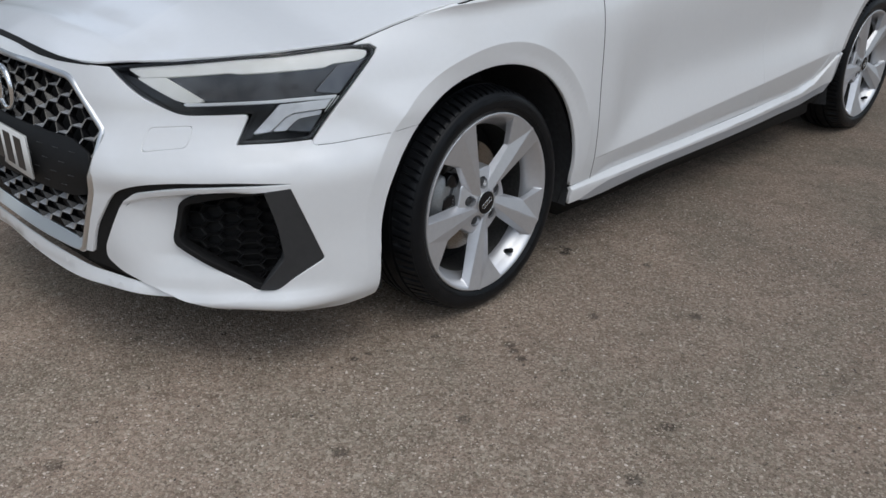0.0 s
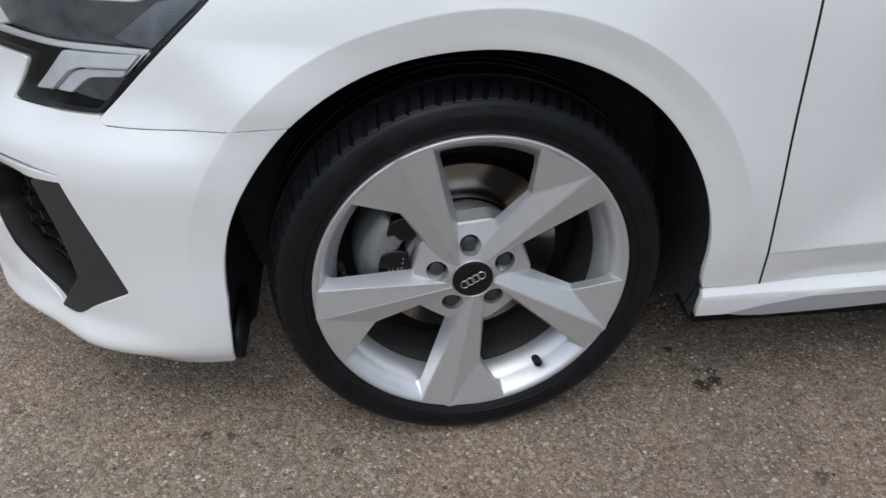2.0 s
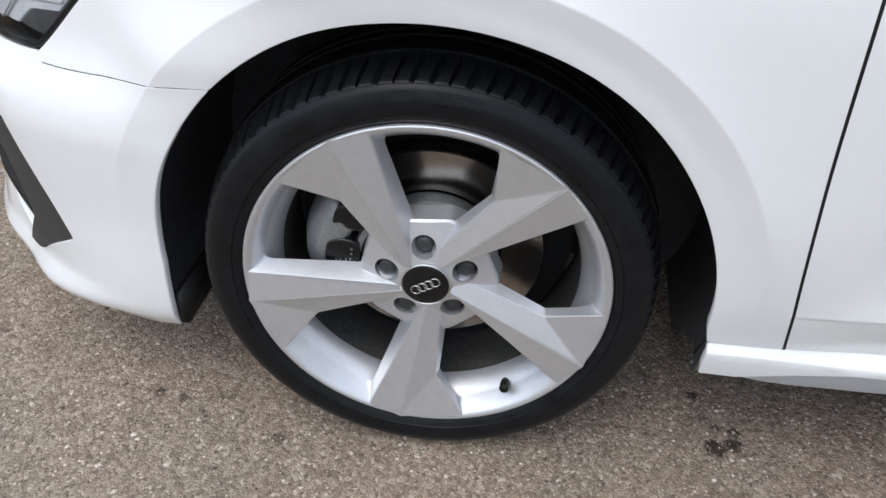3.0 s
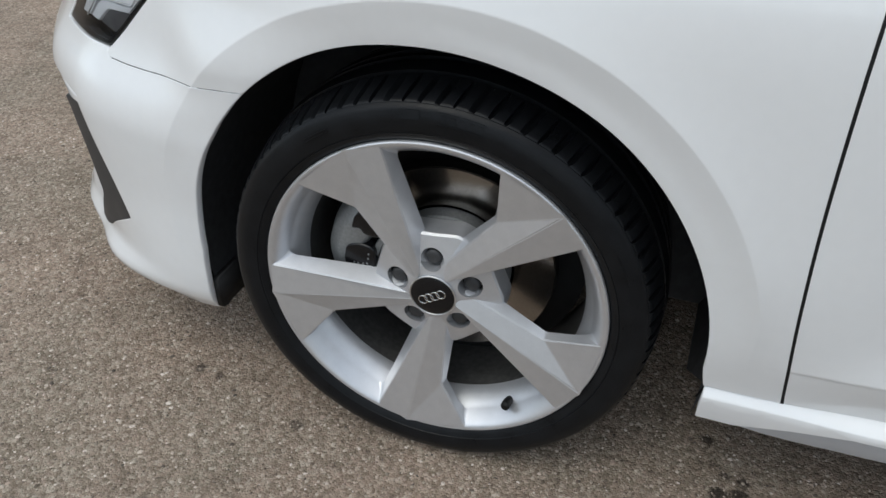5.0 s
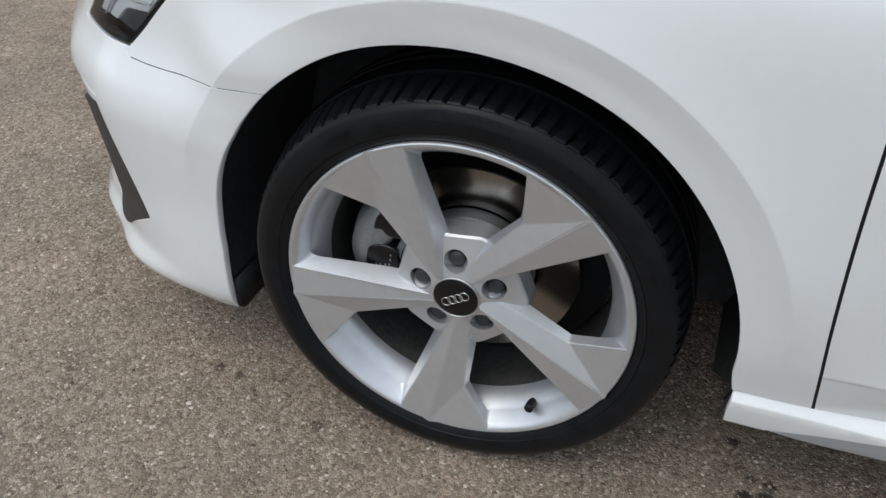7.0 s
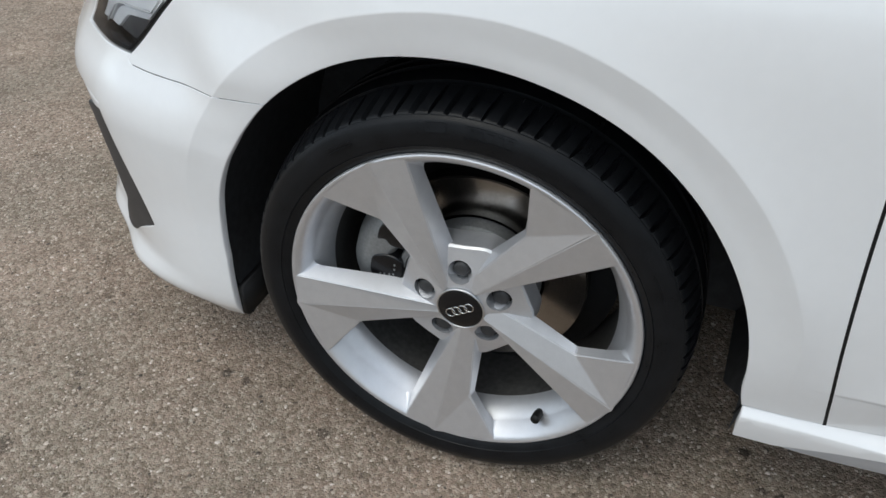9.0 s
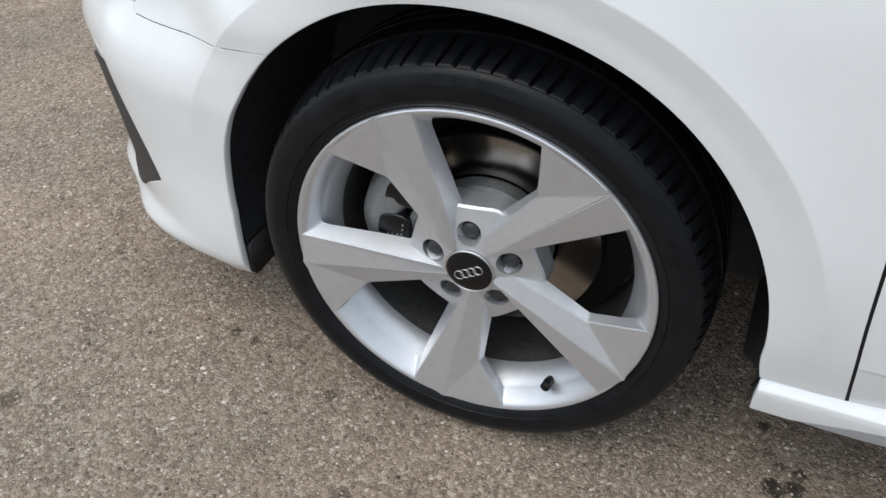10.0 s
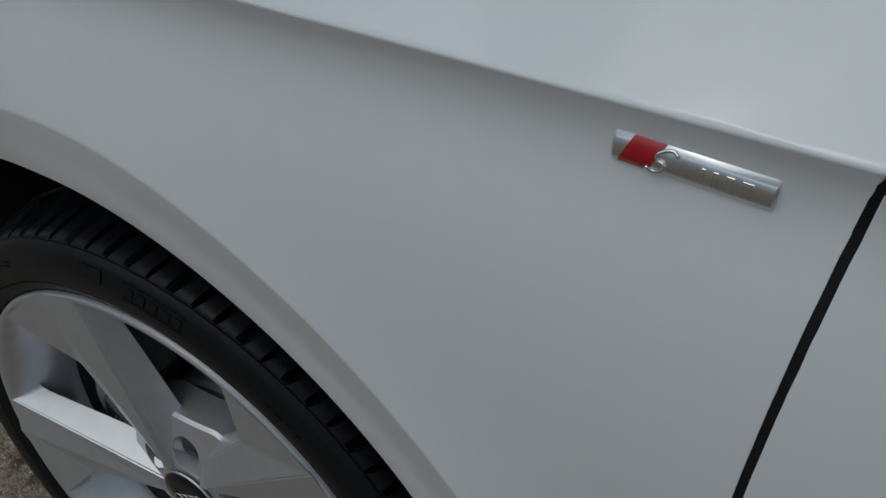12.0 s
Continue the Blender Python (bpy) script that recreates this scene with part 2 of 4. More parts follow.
def spline(points, step=.004):
    p = np.array([points[0]] + list(points) + [points[-1]], float)
    p[0], p[-1] = 2 * p[1] - p[2], 2 * p[-2] - p[-3]
    out = []
    for i in range(1, len(p) - 2):
        a, b, c, d = p[i - 1:i + 3]
        ts = np.array([0, *np.cumsum([np.linalg.norm(v) ** .5 for v in (b - a, c - b, d - c)])])
        n = max(2, int(np.linalg.norm(c - b) / step))
        for t in np.linspace(ts[1], ts[2], n, endpoint=False):
            A1 = (ts[1] - t) / (ts[1] - ts[0]) * a + (t - ts[0]) / (ts[1] - ts[0]) * b
            A2 = (ts[2] - t) / (ts[2] - ts[1]) * b + (t - ts[1]) / (ts[2] - ts[1]) * c
            A3 = (ts[3] - t) / (ts[3] - ts[2]) * c + (t - ts[2]) / (ts[3] - ts[2]) * d
            B1 = (ts[2] - t) / (ts[2] - ts[0]) * A1 + (t - ts[0]) / (ts[2] - ts[0]) * A2
            B2 = (ts[3] - t) / (ts[3] - ts[1]) * A2 + (t - ts[1]) / (ts[3] - ts[1]) * A3
            out.append((ts[2] - t) / (ts[2] - ts[1]) * B1 + (t - ts[1]) / (ts[2] - ts[1]) * B2)
    return np.array(out + [p[-2]])


def smooth(a, b, x):
    t = np.clip((x - a) / (b - a), 0, 1)
    return t * t * (3 - 2 * t)


CURVE = spline(PLAN)
ARC = np.concatenate([[0], np.cumsum(np.linalg.norm(np.diff(CURVE, axis=0), axis=1))])
ARC -= np.interp(0, CURVE[:, 0][CURVE[:, 1] < .3], ARC[CURVE[:, 1] < .3])  # s = 0 beside the front axle
TAN = np.gradient(CURVE, axis=0)
TAN /= np.linalg.norm(TAN, axis=1)[:, None]
for _ in range(30):
    TAN[1:-1] = (TAN[:-2] + TAN[1:-1] + TAN[2:]) / 3
FRONT = spline([(.08, .14), (.14, .060), (.165, .034), (.180, .013), (.192, -.003), (.200, -.0058), (.211, -.0048), (.24, .009), (.27, .010), (.32, .007), (.40, .003), (.46, .0), (.50, .0), (.535, .009), (.575, .032), (.61, .046), (.68, .060), (.74, .082), (.78, .105), (.84, .15), (.95, .25), (1.2, .5)])
SIDE = spline([(.08, .06), (.14, .05), (.20, .034), (.26, .024), (.34, .008), (.45, -.003), (.55, -.007), (.65, -.009), (.72, -.008), (.77, -.003), (.80, .0035), (.822, .0100), (.836, .0136), (.845, .0145), (.853, .0138), (.861, .0115), (.868, .0080), (.90, .003), (1.2, .0)])
BASE = spline([(.08, .12), (.14, .056), (.165, .036), (.20, .020), (.24, .011), (.27, .010), (.32, .007), (.40, .003), (.46, .0), (.50, .0), (1.2, .0)])
WHEELBASE, AXLE_Z = 2.636, .312


SILL_TOP = ([.38, .480, .75, 1.0, 1.54, 1.84, 1.95, 2.06, 2.13, 2.20], [.261, .2635, .2685, .271, .2880, .2975, .304, .330, .372, .425])


def shoulder(x):
    """Height of the shoulder crease."""
    return .8678 + .037 * (x - .457)


LIP_R = ([-30, 15, 30, 45, 60, 75, 90, 105, 120, 140, 210], [.436, .436, .438, .440, .440, .437, .432, .428, .428, .433, .436])


def lip_r(x, z):
    """Distance from the arch's middle, scaled so that the lip's crease lies at .424 all round."""
    h = np.maximum(z - AXLE_Z, 0)
    r = np.hypot(x, h)
    return r - (np.interp(np.degrees(np.arctan2(h, x)), *LIP_R) - .424) * smooth(.38, .41, r) * smooth(.0, .12, h)


def arch_r(a):
    """Radius of the arch's edge at an angle in degrees: a little fuller over the rear half and towards the bumper's foot."""
    return .377 + .005 * np.exp(-((a - 54) / 20) ** 2) + .004 * smooth(142, 165, a)


def door_foot(x, z):
    """How far the doors' foot turns in below the low crease."""
    door = smooth(.43, .62, x) * (1 - smooth(2.0, 2.3, x))
    crease = .334 + .062 * (x - .5)
    return door * .16 * np.clip(crease - z, 0, crease - np.interp(x, SILL_TOP[0], SILL_TOP[1]))


def inset(s, x, z):
    f = np.interp(z, FRONT[:, 0], FRONT[:, 1])
    # the low bulge of the bumper dies out towards the arch
    f = f + np.where(z < .30, (np.interp(z, BASE[:, 0], BASE[:, 1]) - f) * .8 * smooth(-.64, -.42, s), 0)
    # brow over the slot, and the blade below the intake standing proud
    f = f - .0125 * smooth(-1.22, -.98, s) * (1 - smooth(-.77, -.62, s)) * smooth(.455, .515, z) * (1 - smooth(.55, .65, z))
    f = f - .020 * smooth(-1.12, -.95, s) * (1 - smooth(-.83, -.69, s)) * smooth(.17, .22, z) * (1 - smooth(.30, .43, z))
    # the bumper's foot flares out beside the wheel
    f = f - .010 * smooth(-.62, -.45, s) * (1 - smooth(.24, .38, z))
    # flush across the seam beside the arch
    f = f * (1 - .8 * smooth(-.43, -.28, s) * smooth(.50, .54, z) * (1 - smooth(.60, .70, z)))
    zs = z + (.8678 - shoulder(x)) * smooth(.70, .80, z)
    g = np.interp(zs, SIDE[:, 0], SIDE[:, 1])
    # above the shoulder the skin folds inwards
    g = np.maximum(g, .0092 + 1.2 * (z - shoulder(x)))
    w = smooth(-.52, -.02, s)
    d = f * (1 - w) + g * w
    # doors: hollow above a low crease
    door = smooth(.43, .62, x) * (1 - smooth(2.0, 2.3, x))
    crease = .334 + .062 * (x - .5)
    up = z - crease
    reach = .135 * smooth(.44, .80, x)
    slope = .29 * (up - .022 * np.log1p(np.exp(np.clip((up - reach) / .022, -30, 30))))
    d = d + door * np.where(up > 0, slope * (1 - smooth(.16, .60, up)), 0)
    # under the crease the door turns in towards the sill
    d = d + door_foot(x, z)
    # lip round the arches
    for cx in (0, WHEELBASE):
        r = lip_r(x - cx, z)
        fade = np.where(x < cx, .25 + .75 * smooth(.42, .62, z), smooth(.265, .50, z)) if cx == 0 else 1.0
        d = d + fade * np.where(r < .424, .0037 - .0119 * (r - .377) / .047, -.0082 * (1 - np.clip((r - .424) / .12, 0, 1)) ** 3)
    return d


def skin(s, z):
    s, z = np.asarray(s, float), np.asarray(z, float)
    b = np.stack([np.interp(s, ARC, CURVE[:, k]) for k in (0, 1)], -1)
    t = np.stack([np.interp(s, ARC, TAN[:, k]) for k in (0, 1)], -1)
    t = t / np.linalg.norm(t, axis=-1, keepdims=True)
    d = inset(s, b[..., 0], z)
    return np.stack([b[..., 0] - t[..., 1] * d, b[..., 1] + t[..., 0] * d, z], -1)


# ---- building helpers ----
YC = .90  # centre line of the car
LIP_SLICES = [lambda s, z, c=c, r=r: float(lip_r(s - c, z)) - r for c in (0.0, WHEELBASE) for r in (.4222, .424, .4258)]
EDGE_SLICES = [lambda s, z, k=k: z - shoulder(s) - k for k in (-.0022, -.0003, .0016)]
CREASE_SLICES = [lambda s, z, k=k: z - (.334 + .062 * (s - .5)) - k for k in (-.004, .0, .004)]


def link(name, me, mat, parent=None, label=""):
    ob = new(name, me)
    if mat:
        me.materials.append(mat)
    if parent:
        ob.parent = parent
    if label:
        tagged(ob, label)
    return ob


def part(name, bm, mat, parent=None, label="", smooth=True, angle=None):
    me = bpy.data.meshes.new(name)
    bm.to_mesh(me)
    bm.free()
    me.shade_smooth() if smooth else me.shade_flat()
    if smooth and angle:
        me.set_sharp_from_angle(angle=radians(angle))
    return link(name, me, mat, parent, label)


def normals(s, z):
    e = .0015
    s = np.clip(s, ARC[0] + e, ARC[-1] - e)
    ds = skin(s + e, z) - skin(s - e, z)
    dz = skin(s, z + e) - skin(s, z - e)
    n = np.cross(ds, dz)
    return n / np.linalg.norm(n, axis=-1, keepdims=True)


def fillet(points, r=.012, n=5):
    """A closed outline with its corners rounded; a point may bring its own radius."""
    out = []
    k = len(points)
    for i in range(k):
        p = Vector(points[i][:2])
        a, b = Vector(points[i - 1][:2]) - p, Vector(points[(i + 1) % k][:2]) - p
        rr = points[i][2] if len(points[i]) > 2 else r
        d = min(rr, a.length * .45, b.length * .45)
        if d < 1e-5:
            out.append(tuple(p))
            continue
        p0, p2 = p + a.normalized() * d, p + b.normalized() * d
        for j in range(n + 1):
            t = j / n
            out.append(tuple(p0 * (1 - t) ** 2 + p * 2 * t * (1 - t) + p2 * t * t))
    return out


def arc(cx, cz, r, a0, a1, n):
    """Points along a circle; r may be a function of the angle."""
    return [(cx + q * math.cos(radians(a)), cz + q * math.sin(radians(a))) for a in np.linspace(a0, a1, n) for q in (r(a) if callable(r) else r,)]


def slice_along(bm, field):
    """Cuts a flat mesh along the line where field(s, z) is nought."""
    val = {v: field(v.co.x, v.co.y) for v in bm.verts}
    cut = set()
    for e in list(bm.edges):
        a, b = e.verts
        fa, fb = val[a], val[b]
        if abs(fa) < 1e-5:
            cut.add(a)
        if abs(fb) < 1e-5:
            cut.add(b)
        if fa * fb < 0 and abs(fa) > 1e-5 and abs(fb) > 1e-5:
            _, v = bmesh.utils.edge_split(e, a, fa / (fa - fb))
            val[v] = 0.0
            cut.add(v)
    for f in list(bm.faces):
        on = [v for v in f.verts if v in cut]
        if len(on) == 2 and not any(set(e.verts) == set(on) for e in f.edges):
            bmesh.utils.face_split(f, on[0], on[1])


def sheet(outer, holes=(), step=.018, off=0.0, depth=.014, lip=.0025, shape=None, where=skin, turn=normals, mirror=0, slices=()):
    """A curved panel cut out of the skin: an outline in (s, z) with holes, its edges folded back by depth.
    off or shape(s, z): how far it lies inside the skin. mirror: 1 the other side alone, 2 both sides in one mesh."""
    bm = bmesh.new()
    edges = []
    for loop in (outer, *holes):
        vs = [bm.verts.new((a, b, 0)) for a, b in loop]
        edges += [bm.edges.new((vs[i - 1], vs[i])) for i in range(len(vs))]
    bmesh.ops.triangle_fill(bm, use_beauty=True, edges=edges)
    for axis in (0, 1):
        lo, hi = min(p[axis] for p in outer), max(p[axis] for p in outer)
        for v in np.arange(lo + step, hi - step * .3, step):
            no = (1, 0, 0) if axis == 0 else (0, 1, 0)
            bmesh.ops.bisect_plane(bm, geom=bm.verts[:] + bm.edges[:] + bm.faces[:], dist=1e-5, plane_co=(v, 0, 0) if axis == 0 else (0, v, 0), plane_no=no)
    for field in slices:
        slice_along(bm, field)
    for f in bm.faces:
        f.normal_update()
        if f.normal.z < 0:
            f.normal_flip()
    bm.verts.ensure_lookup_table()
    bm.verts.index_update()
    sz = np.array([v.co[:2] for v in bm.verts])
    P, N = where(sz[:, 0], sz[:, 1]), turn(sz[:, 0], sz[:, 1])
    if shape is not None:
        e = .002
        g = lambda a, b: where(a, b) - turn(a, b) * np.asarray(shape(a, b))[:, None]
        P = g(sz[:, 0], sz[:, 1])
        N = np.cross(g(sz[:, 0] + e, sz[:, 1]) - g(sz[:, 0] - e, sz[:, 1]), g(sz[:, 0], sz[:, 1] + e) - g(sz[:, 0], sz[:, 1] - e))
        N /= np.linalg.norm(N, axis=1)[:, None]
    elif off:
        P = P - N * off
    for v, p in zip(bm.verts, P):
        v.co = p
    nn = [Vector(q) for q in N]
    if mirror == 2:
        for v in bm.verts:
            if abs(v.co.y - YC) < .004:
                v.co.y, nn[v.index].y = YC, 0.0
    rim = [e for e in bm.edges if len(e.link_faces) == 1 and not (mirror == 2 and all(abs(v.co.y - YC) < 1e-6 for v in e.verts))]
    if depth:
        out = {}
        for e in rim:
            lp = e.link_loops[0]
            a, b = lp.vert, lp.link_loop_next.vert
            d = (b.co - a.co).normalized().cross(nn[a.index])
            for v in (a, b):
                out[v] = out.get(v, Vector()) + d
        ring = {}
        base = list(out.items())
        for v, d in base:
            d.normalize()
            q = nn[v.index]
            v1 = bm.verts.new(v.co + d * lip * .7 - q * lip)
            v2 = bm.verts.new(v.co + d * lip * .7 - q * depth)
            ring[v] = (v1, v2)
            nn += [(q * .5 + d).normalized(), d.copy()]
        for e in rim:
            lp = e.link_loops[0]
            a, b = lp.vert, lp.link_loop_next.vert
            (a1, a2), (b1, b2) = ring[a], ring[b]
            bm.faces.new((b, a, a1, b1))
            bm.faces.new((b1, a1, a2, b2))
    bm.verts.index_update()
    co = np.array([v.co[:] for v in bm.verts])
    faces = [[v.index for v in f.verts] for f in bm.faces]
    nv = np.array([q[:] for q in nn])
    bm.free()
    if mirror:
        mc, mn = co * (1, -1, 1) + (0, 2 * YC, 0), nv * (1, -1, 1)
        mf = [f[::-1] for f in faces]
        if mirror == 1:
            co, nv, faces = mc, mn, mf
        else:
            same = np.abs(co[:, 1] - YC) < 1e-6
            at = np.where(same, np.arange(len(co)), len(co) + np.cumsum(~same) - 1)
            faces = faces + [[int(at[i]) for i in f] for f in mf]
            co, nv = np.vstack([co, mc[~same]]), np.vstack([nv, mn[~same]])
    me = bpy.data.meshes.new("sheet")
    me.from_pydata(co.tolist(), [], faces)
    me.shade_smooth()
    me.normals_split_custom_set_from_vertices(nv.tolist())
    return me


def panel(name, mat, parent, outer, label="", **more):
    me = sheet(outer, **more)
    me.name = name
    return link(name, me, mat, parent, label)


def rod(points, r, n=8, closed=False):
    """A round rod along a line of points."""
    bm = bmesh.new()
    pts = [Vector(p) for p in points]
    rings = []
    k = len(pts)
    for i, p in enumerate(pts):
        a = pts[i - 1] if i or closed else p
        b = pts[(i + 1) % k] if i < k - 1 or closed else p
        t = (b - a).normalized()
        u = t.orthogonal().normalized() if not rings else (prev - t * prev.dot(t)).normalized()
        prev = u
        w = t.cross(u)
        rings.append([bm.verts.new(p + (u * math.cos(j * 2 * math.pi / n) + w * math.sin(j * 2 * math.pi / n)) * r) for j in range(n)])
    for i in range(k if closed else k - 1):
        A, B = rings[i], rings[(i + 1) % k]
        for j in range(n):
            bm.faces.new((A[j], A[(j + 1) % n], B[(j + 1) % n], B[j]))
    if not closed:
        bm.faces.new(rings[0][::-1])
        bm.faces.new(rings[-1])
    return bm


def revolve(profile, n=96, closed=False, bm=None):
    """Turns a profile of (radius, y) about the y axis."""
    bm = bm or bmesh.new()
    rings = [[bm.verts.new((r * math.cos(j * 2 * math.pi / n), y, r * math.sin(j * 2 * math.pi / n))) for j in range(n)] for r, y in profile]
    for i in range(len(rings) - (0 if closed else 1)):
        A, B = rings[i], rings[(i + 1) % len(rings)]
        for j in range(n):
            bm.faces.new((A[j], B[j], B[(j + 1) % n], A[(j + 1) % n]))
    return bm


def solid(bm, bevel=.0, segments=2):
    bmesh.ops.recalc_face_normals(bm, faces=bm.faces[:])
    if bevel:
        bmesh.ops.bevel(bm, geom=bm.edges[:], offset=bevel, segments=segments, affect="EDGES", clamp_overlap=True)
    return bm


def block(lo, hi, bevel=.004):
    bm = bmesh.new()
    bmesh.ops.create_cube(bm, size=1)
    for v in bm.verts:
        v.co = [lo[k] + (v.co[k] + .5) * (hi[k] - lo[k]) for k in range(3)]
    return solid(bm, bevel)


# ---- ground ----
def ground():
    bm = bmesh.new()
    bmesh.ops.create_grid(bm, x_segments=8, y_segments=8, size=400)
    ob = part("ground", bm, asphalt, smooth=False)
    tagged(ob, "worn brown-grey asphalt with pale chippings and oil drips, shade beside the car painted in", "ground", kind="structure")


ground()


def chippings():
    """Small pale and dark stones bedded in the tarmac beside the car, thousands of them in one mesh."""
    rng = np.random.default_rng(7)
    n, k = 105000, 6
    c = np.stack([rng.uniform(-1.75, 1.35, n), rng.uniform(-1.15, .75, n)], 1)
    size = rng.lognormal(math.log(.0028), .36, n).clip(.0012, .0066)
    turn = rng.uniform(0, 2 * math.pi, n)
    flat = rng.uniform(.55, 1.0, n)
    ang = turn[:, None] + np.arange(k) * 2 * math.pi / k + rng.uniform(-.35, .35, (n, k))
    rad = size[:, None] * rng.uniform(.75, 1.15, (n, k))
    x, y = np.cos(ang) * rad, np.sin(ang) * rad * flat[:, None]
    ca, sa = np.cos(turn)[:, None], np.sin(turn)[:, None]
    base = np.stack([c[:, :1] + x * ca - y * sa, c[:, 1:] + x * sa + y * ca, np.full((n, k), -.0006)], -1)
    lean = rng.uniform(-.4, .4, (n, 2)) * size[:, None]
    top = np.concatenate([c + lean, (size * rng.uniform(.2, .5, n))[:, None]], 1)[:, None, :]
    co = np.concatenate([base, top], 1).reshape(-1, 3)
    i = np.arange(n)[:, None] * (k + 1)
    tri = np.concatenate([np.stack([i[:, 0] + a, i[:, 0] + (a + 1) % k, i[:, 0] + k], 1) for a in range(k)])
    me = bpy.data.meshes.new("chippings")
    me.from_pydata(co.tolist(), [], tri.tolist())
    me.shade_flat()
    tagged(link("chippings", me, stone_chip), "small pale stone chippings bedded in the asphalt", "chippings", kind="stuff")


chippings()

# ---- the car ----
car = tagged(new("car"), "white five-door hatchback with silver five-spoke alloy wheels, parked on asphalt", "car")
ARCH = .377
G = .0025  # half a panel gap

HEADLIGHT = [(-1.049, .7385, .004), (-.890, .7535, .05), (-.692, .7705, .05), (-.50, .7755, .05), (-.395, .7790, .02), (-.350, .7775, .012), (-.338, .765, .012), (-.345, .751, .02), (-.538, .590, .008), (-.722, .588, .008), (-.682, .650, .012), (-.848, .643, .03), (-.879, .647, .02), (-.945, .679, .04)]


def grown(points, d):
    """An outline moved outwards by d."""
    out = []
    k = len(points)
    area = sum(points[i - 1][0] * points[i][1] - points[i][0] * points[i - 1][1] for i in range(k))
    s = 1 if area > 0 else -1
    for i in range(k):
        p, a, b = Vector(points[i][:2]), Vector(points[i - 1][:2]), Vector(points[(i + 1) % k][:2])
        u, v = (p - a).normalized(), (b - p).normalized()
        nu, nv = Vector((u.y, -u.x)) * s, Vector((v.y, -v.x)) * s
        m = (nu + nv).normalized()
        q = p + m * d / max(.35, m.dot(nu))
        out.append((q.x, q.y, *points[i][2:]))
    return out


# the gap between fender and front door, from the sill up
GAP = spline([(.480, .262), (.473, .33), (.466, .40), (.459, .50), (.4545, .62), (.4538, .76), (.459, .86), (.471, .94)], .03)


def fender_outline():
    a0, a1 = 133.4, -2.0
    lip = arc(0, AXLE_Z, arch_r, a0, a1, 60)
    return [(-.5355, .5800), (-.529, .5770), (-.49, .5757), (-.44, .5757), (-.39, .5780), (-.345, .5820), (-.30, .5850), *lip, (.3785, .285), (.3815, .2655), *[(a - G, max(b, .266)) for a, b in GAP],
            (.15, .880), (-.08, .8505), (-.184, .831), (-.271, .8085), (-.385, .7770), (-.345, .778), (-.330, .768), (-.338, .756), (-.532, .5865)]


VENT = [(-.6035, .4925, .003), (-.785, .472, .03), (-.868, .454, .02), (-.895, .355, .02), (-.705, .236, .012), (-.66, .238, .01), (-.5315, .3065, .010)]
S0 = float(ARC[0])  # the front middle
GRILLE = [(-1.336, .7185, .05), (-1.173, .707, .03), (-1.056, .600, .008), (-1.080, .470, .03), (-1.155, .300, .01), (-1.19, .298, .02), (-1.341, .309, .05)]
BLADE = [(-.757, .184, .03), (-.915, .231, .05), (-1.041, .268, .02), (-1.080, .292, .012), (-1.078, .322, .02), (-1.013, .436, .03), (-.975, .465, .03), (-.860, .4855, .05), (-.736, .4955, .03), (-.604, .4995, .002)]
SLOT = [(-.602, .5035, .002), (-.735, .5115, .03), (-.857, .5065, .03), (-.95, .496, .04), (-1.025, .470, .05), (-1.098, .37, .03), (-1.126, .30, .004)]
WASHER = [(-.823, .624), (-.936, .615), (-.949, .564), (-.836, .577)]


def build_bumper():
    rear = arc(0, AXLE_Z, arch_r, 134.0, 182.0, 26)
    top = [(S0, .757, 0), (-1.40, .749, .03), (-1.308, .7435, .03), (-1.127, .7355, .03), (-1.049, .7355, .002)]
    under_light = [(-.955, .677, .03), (-.855, .6405, .03), (-.695, .6465, .01), (-.726, .5845, .006), (-.5385, .5865, .002), (-.5380, .5785, .003), (-.530, .5738, .003), (-.49, .5725, .03), (-.44, .5725, .03), (-.39, .5748, .03), (-.345, .5788, .03), (-.30, .5818, .01)]
    bottom = [(-.3830, .275, .05), (-.3845, .23, .06), (-.388, .19, .02), (-.390, .168, .002), (-.490, .161, .006), (-.60, .167, .02)]
    outline = fillet(top + under_light + [(a, b, 0) for a, b in rear] + bottom + BLADE + SLOT + [(a, b, r) for a, b, r in GRILLE[::-1]][2:] + [(S0, .7235, 0)], .01)
    body = panel("front_bumper", paint, car, outline, holes=[fillet(VENT, .01), fillet(WASHER, .014)], step=.014, depth=.014, shape=scoop, slices=LIP_SLICES[:3] + [lambda s, z: z - .207, lambda s, z: z - .193, lambda s, z: z - float(blade_edge(s)) + .002, lambda s, z: z - float(blade_edge(s)) + .009, lambda s, z: z - float(blade_edge(s)) + .016], mirror=2)
    for m in (0, 1):
        panel("washer_cover", paint, body, fillet(grown(WASHER, -.0030), .014), depth=.008, mirror=m)
    return body


def blade_edge(s):
    """Lower edge of the blade's bright upper lip."""
    return np.interp(s, [-1.0, -.948, -.861, -.744, -.62], [.450, .464, .475, .488, .495])


def scoop(s, z):
    """The blade beside the side intake: its middle is hollowed towards the intake."""
    top = np.interp(s, [-1.06, -.99, -.90, -.75, -.62], [.43, .478, .488, .502, .5015])
    left = np.interp(z, [.29, .345, .37, .44, .47], [-1.10, -1.085, -1.075, -1.035, -1.0])
    on = (z < top) & (s > left) & (s < -.61)
    d = smooth(-1.05, -.90, s) * (1 - smooth(-.80, -.66, s)) * smooth(.24, .33, z) * (1 - smooth(-.016, -.002, z - blade_edge(s)))
    return np.where(on, .004 * (1 - smooth(-.75, -.62, s)) + .024 * d, 0)


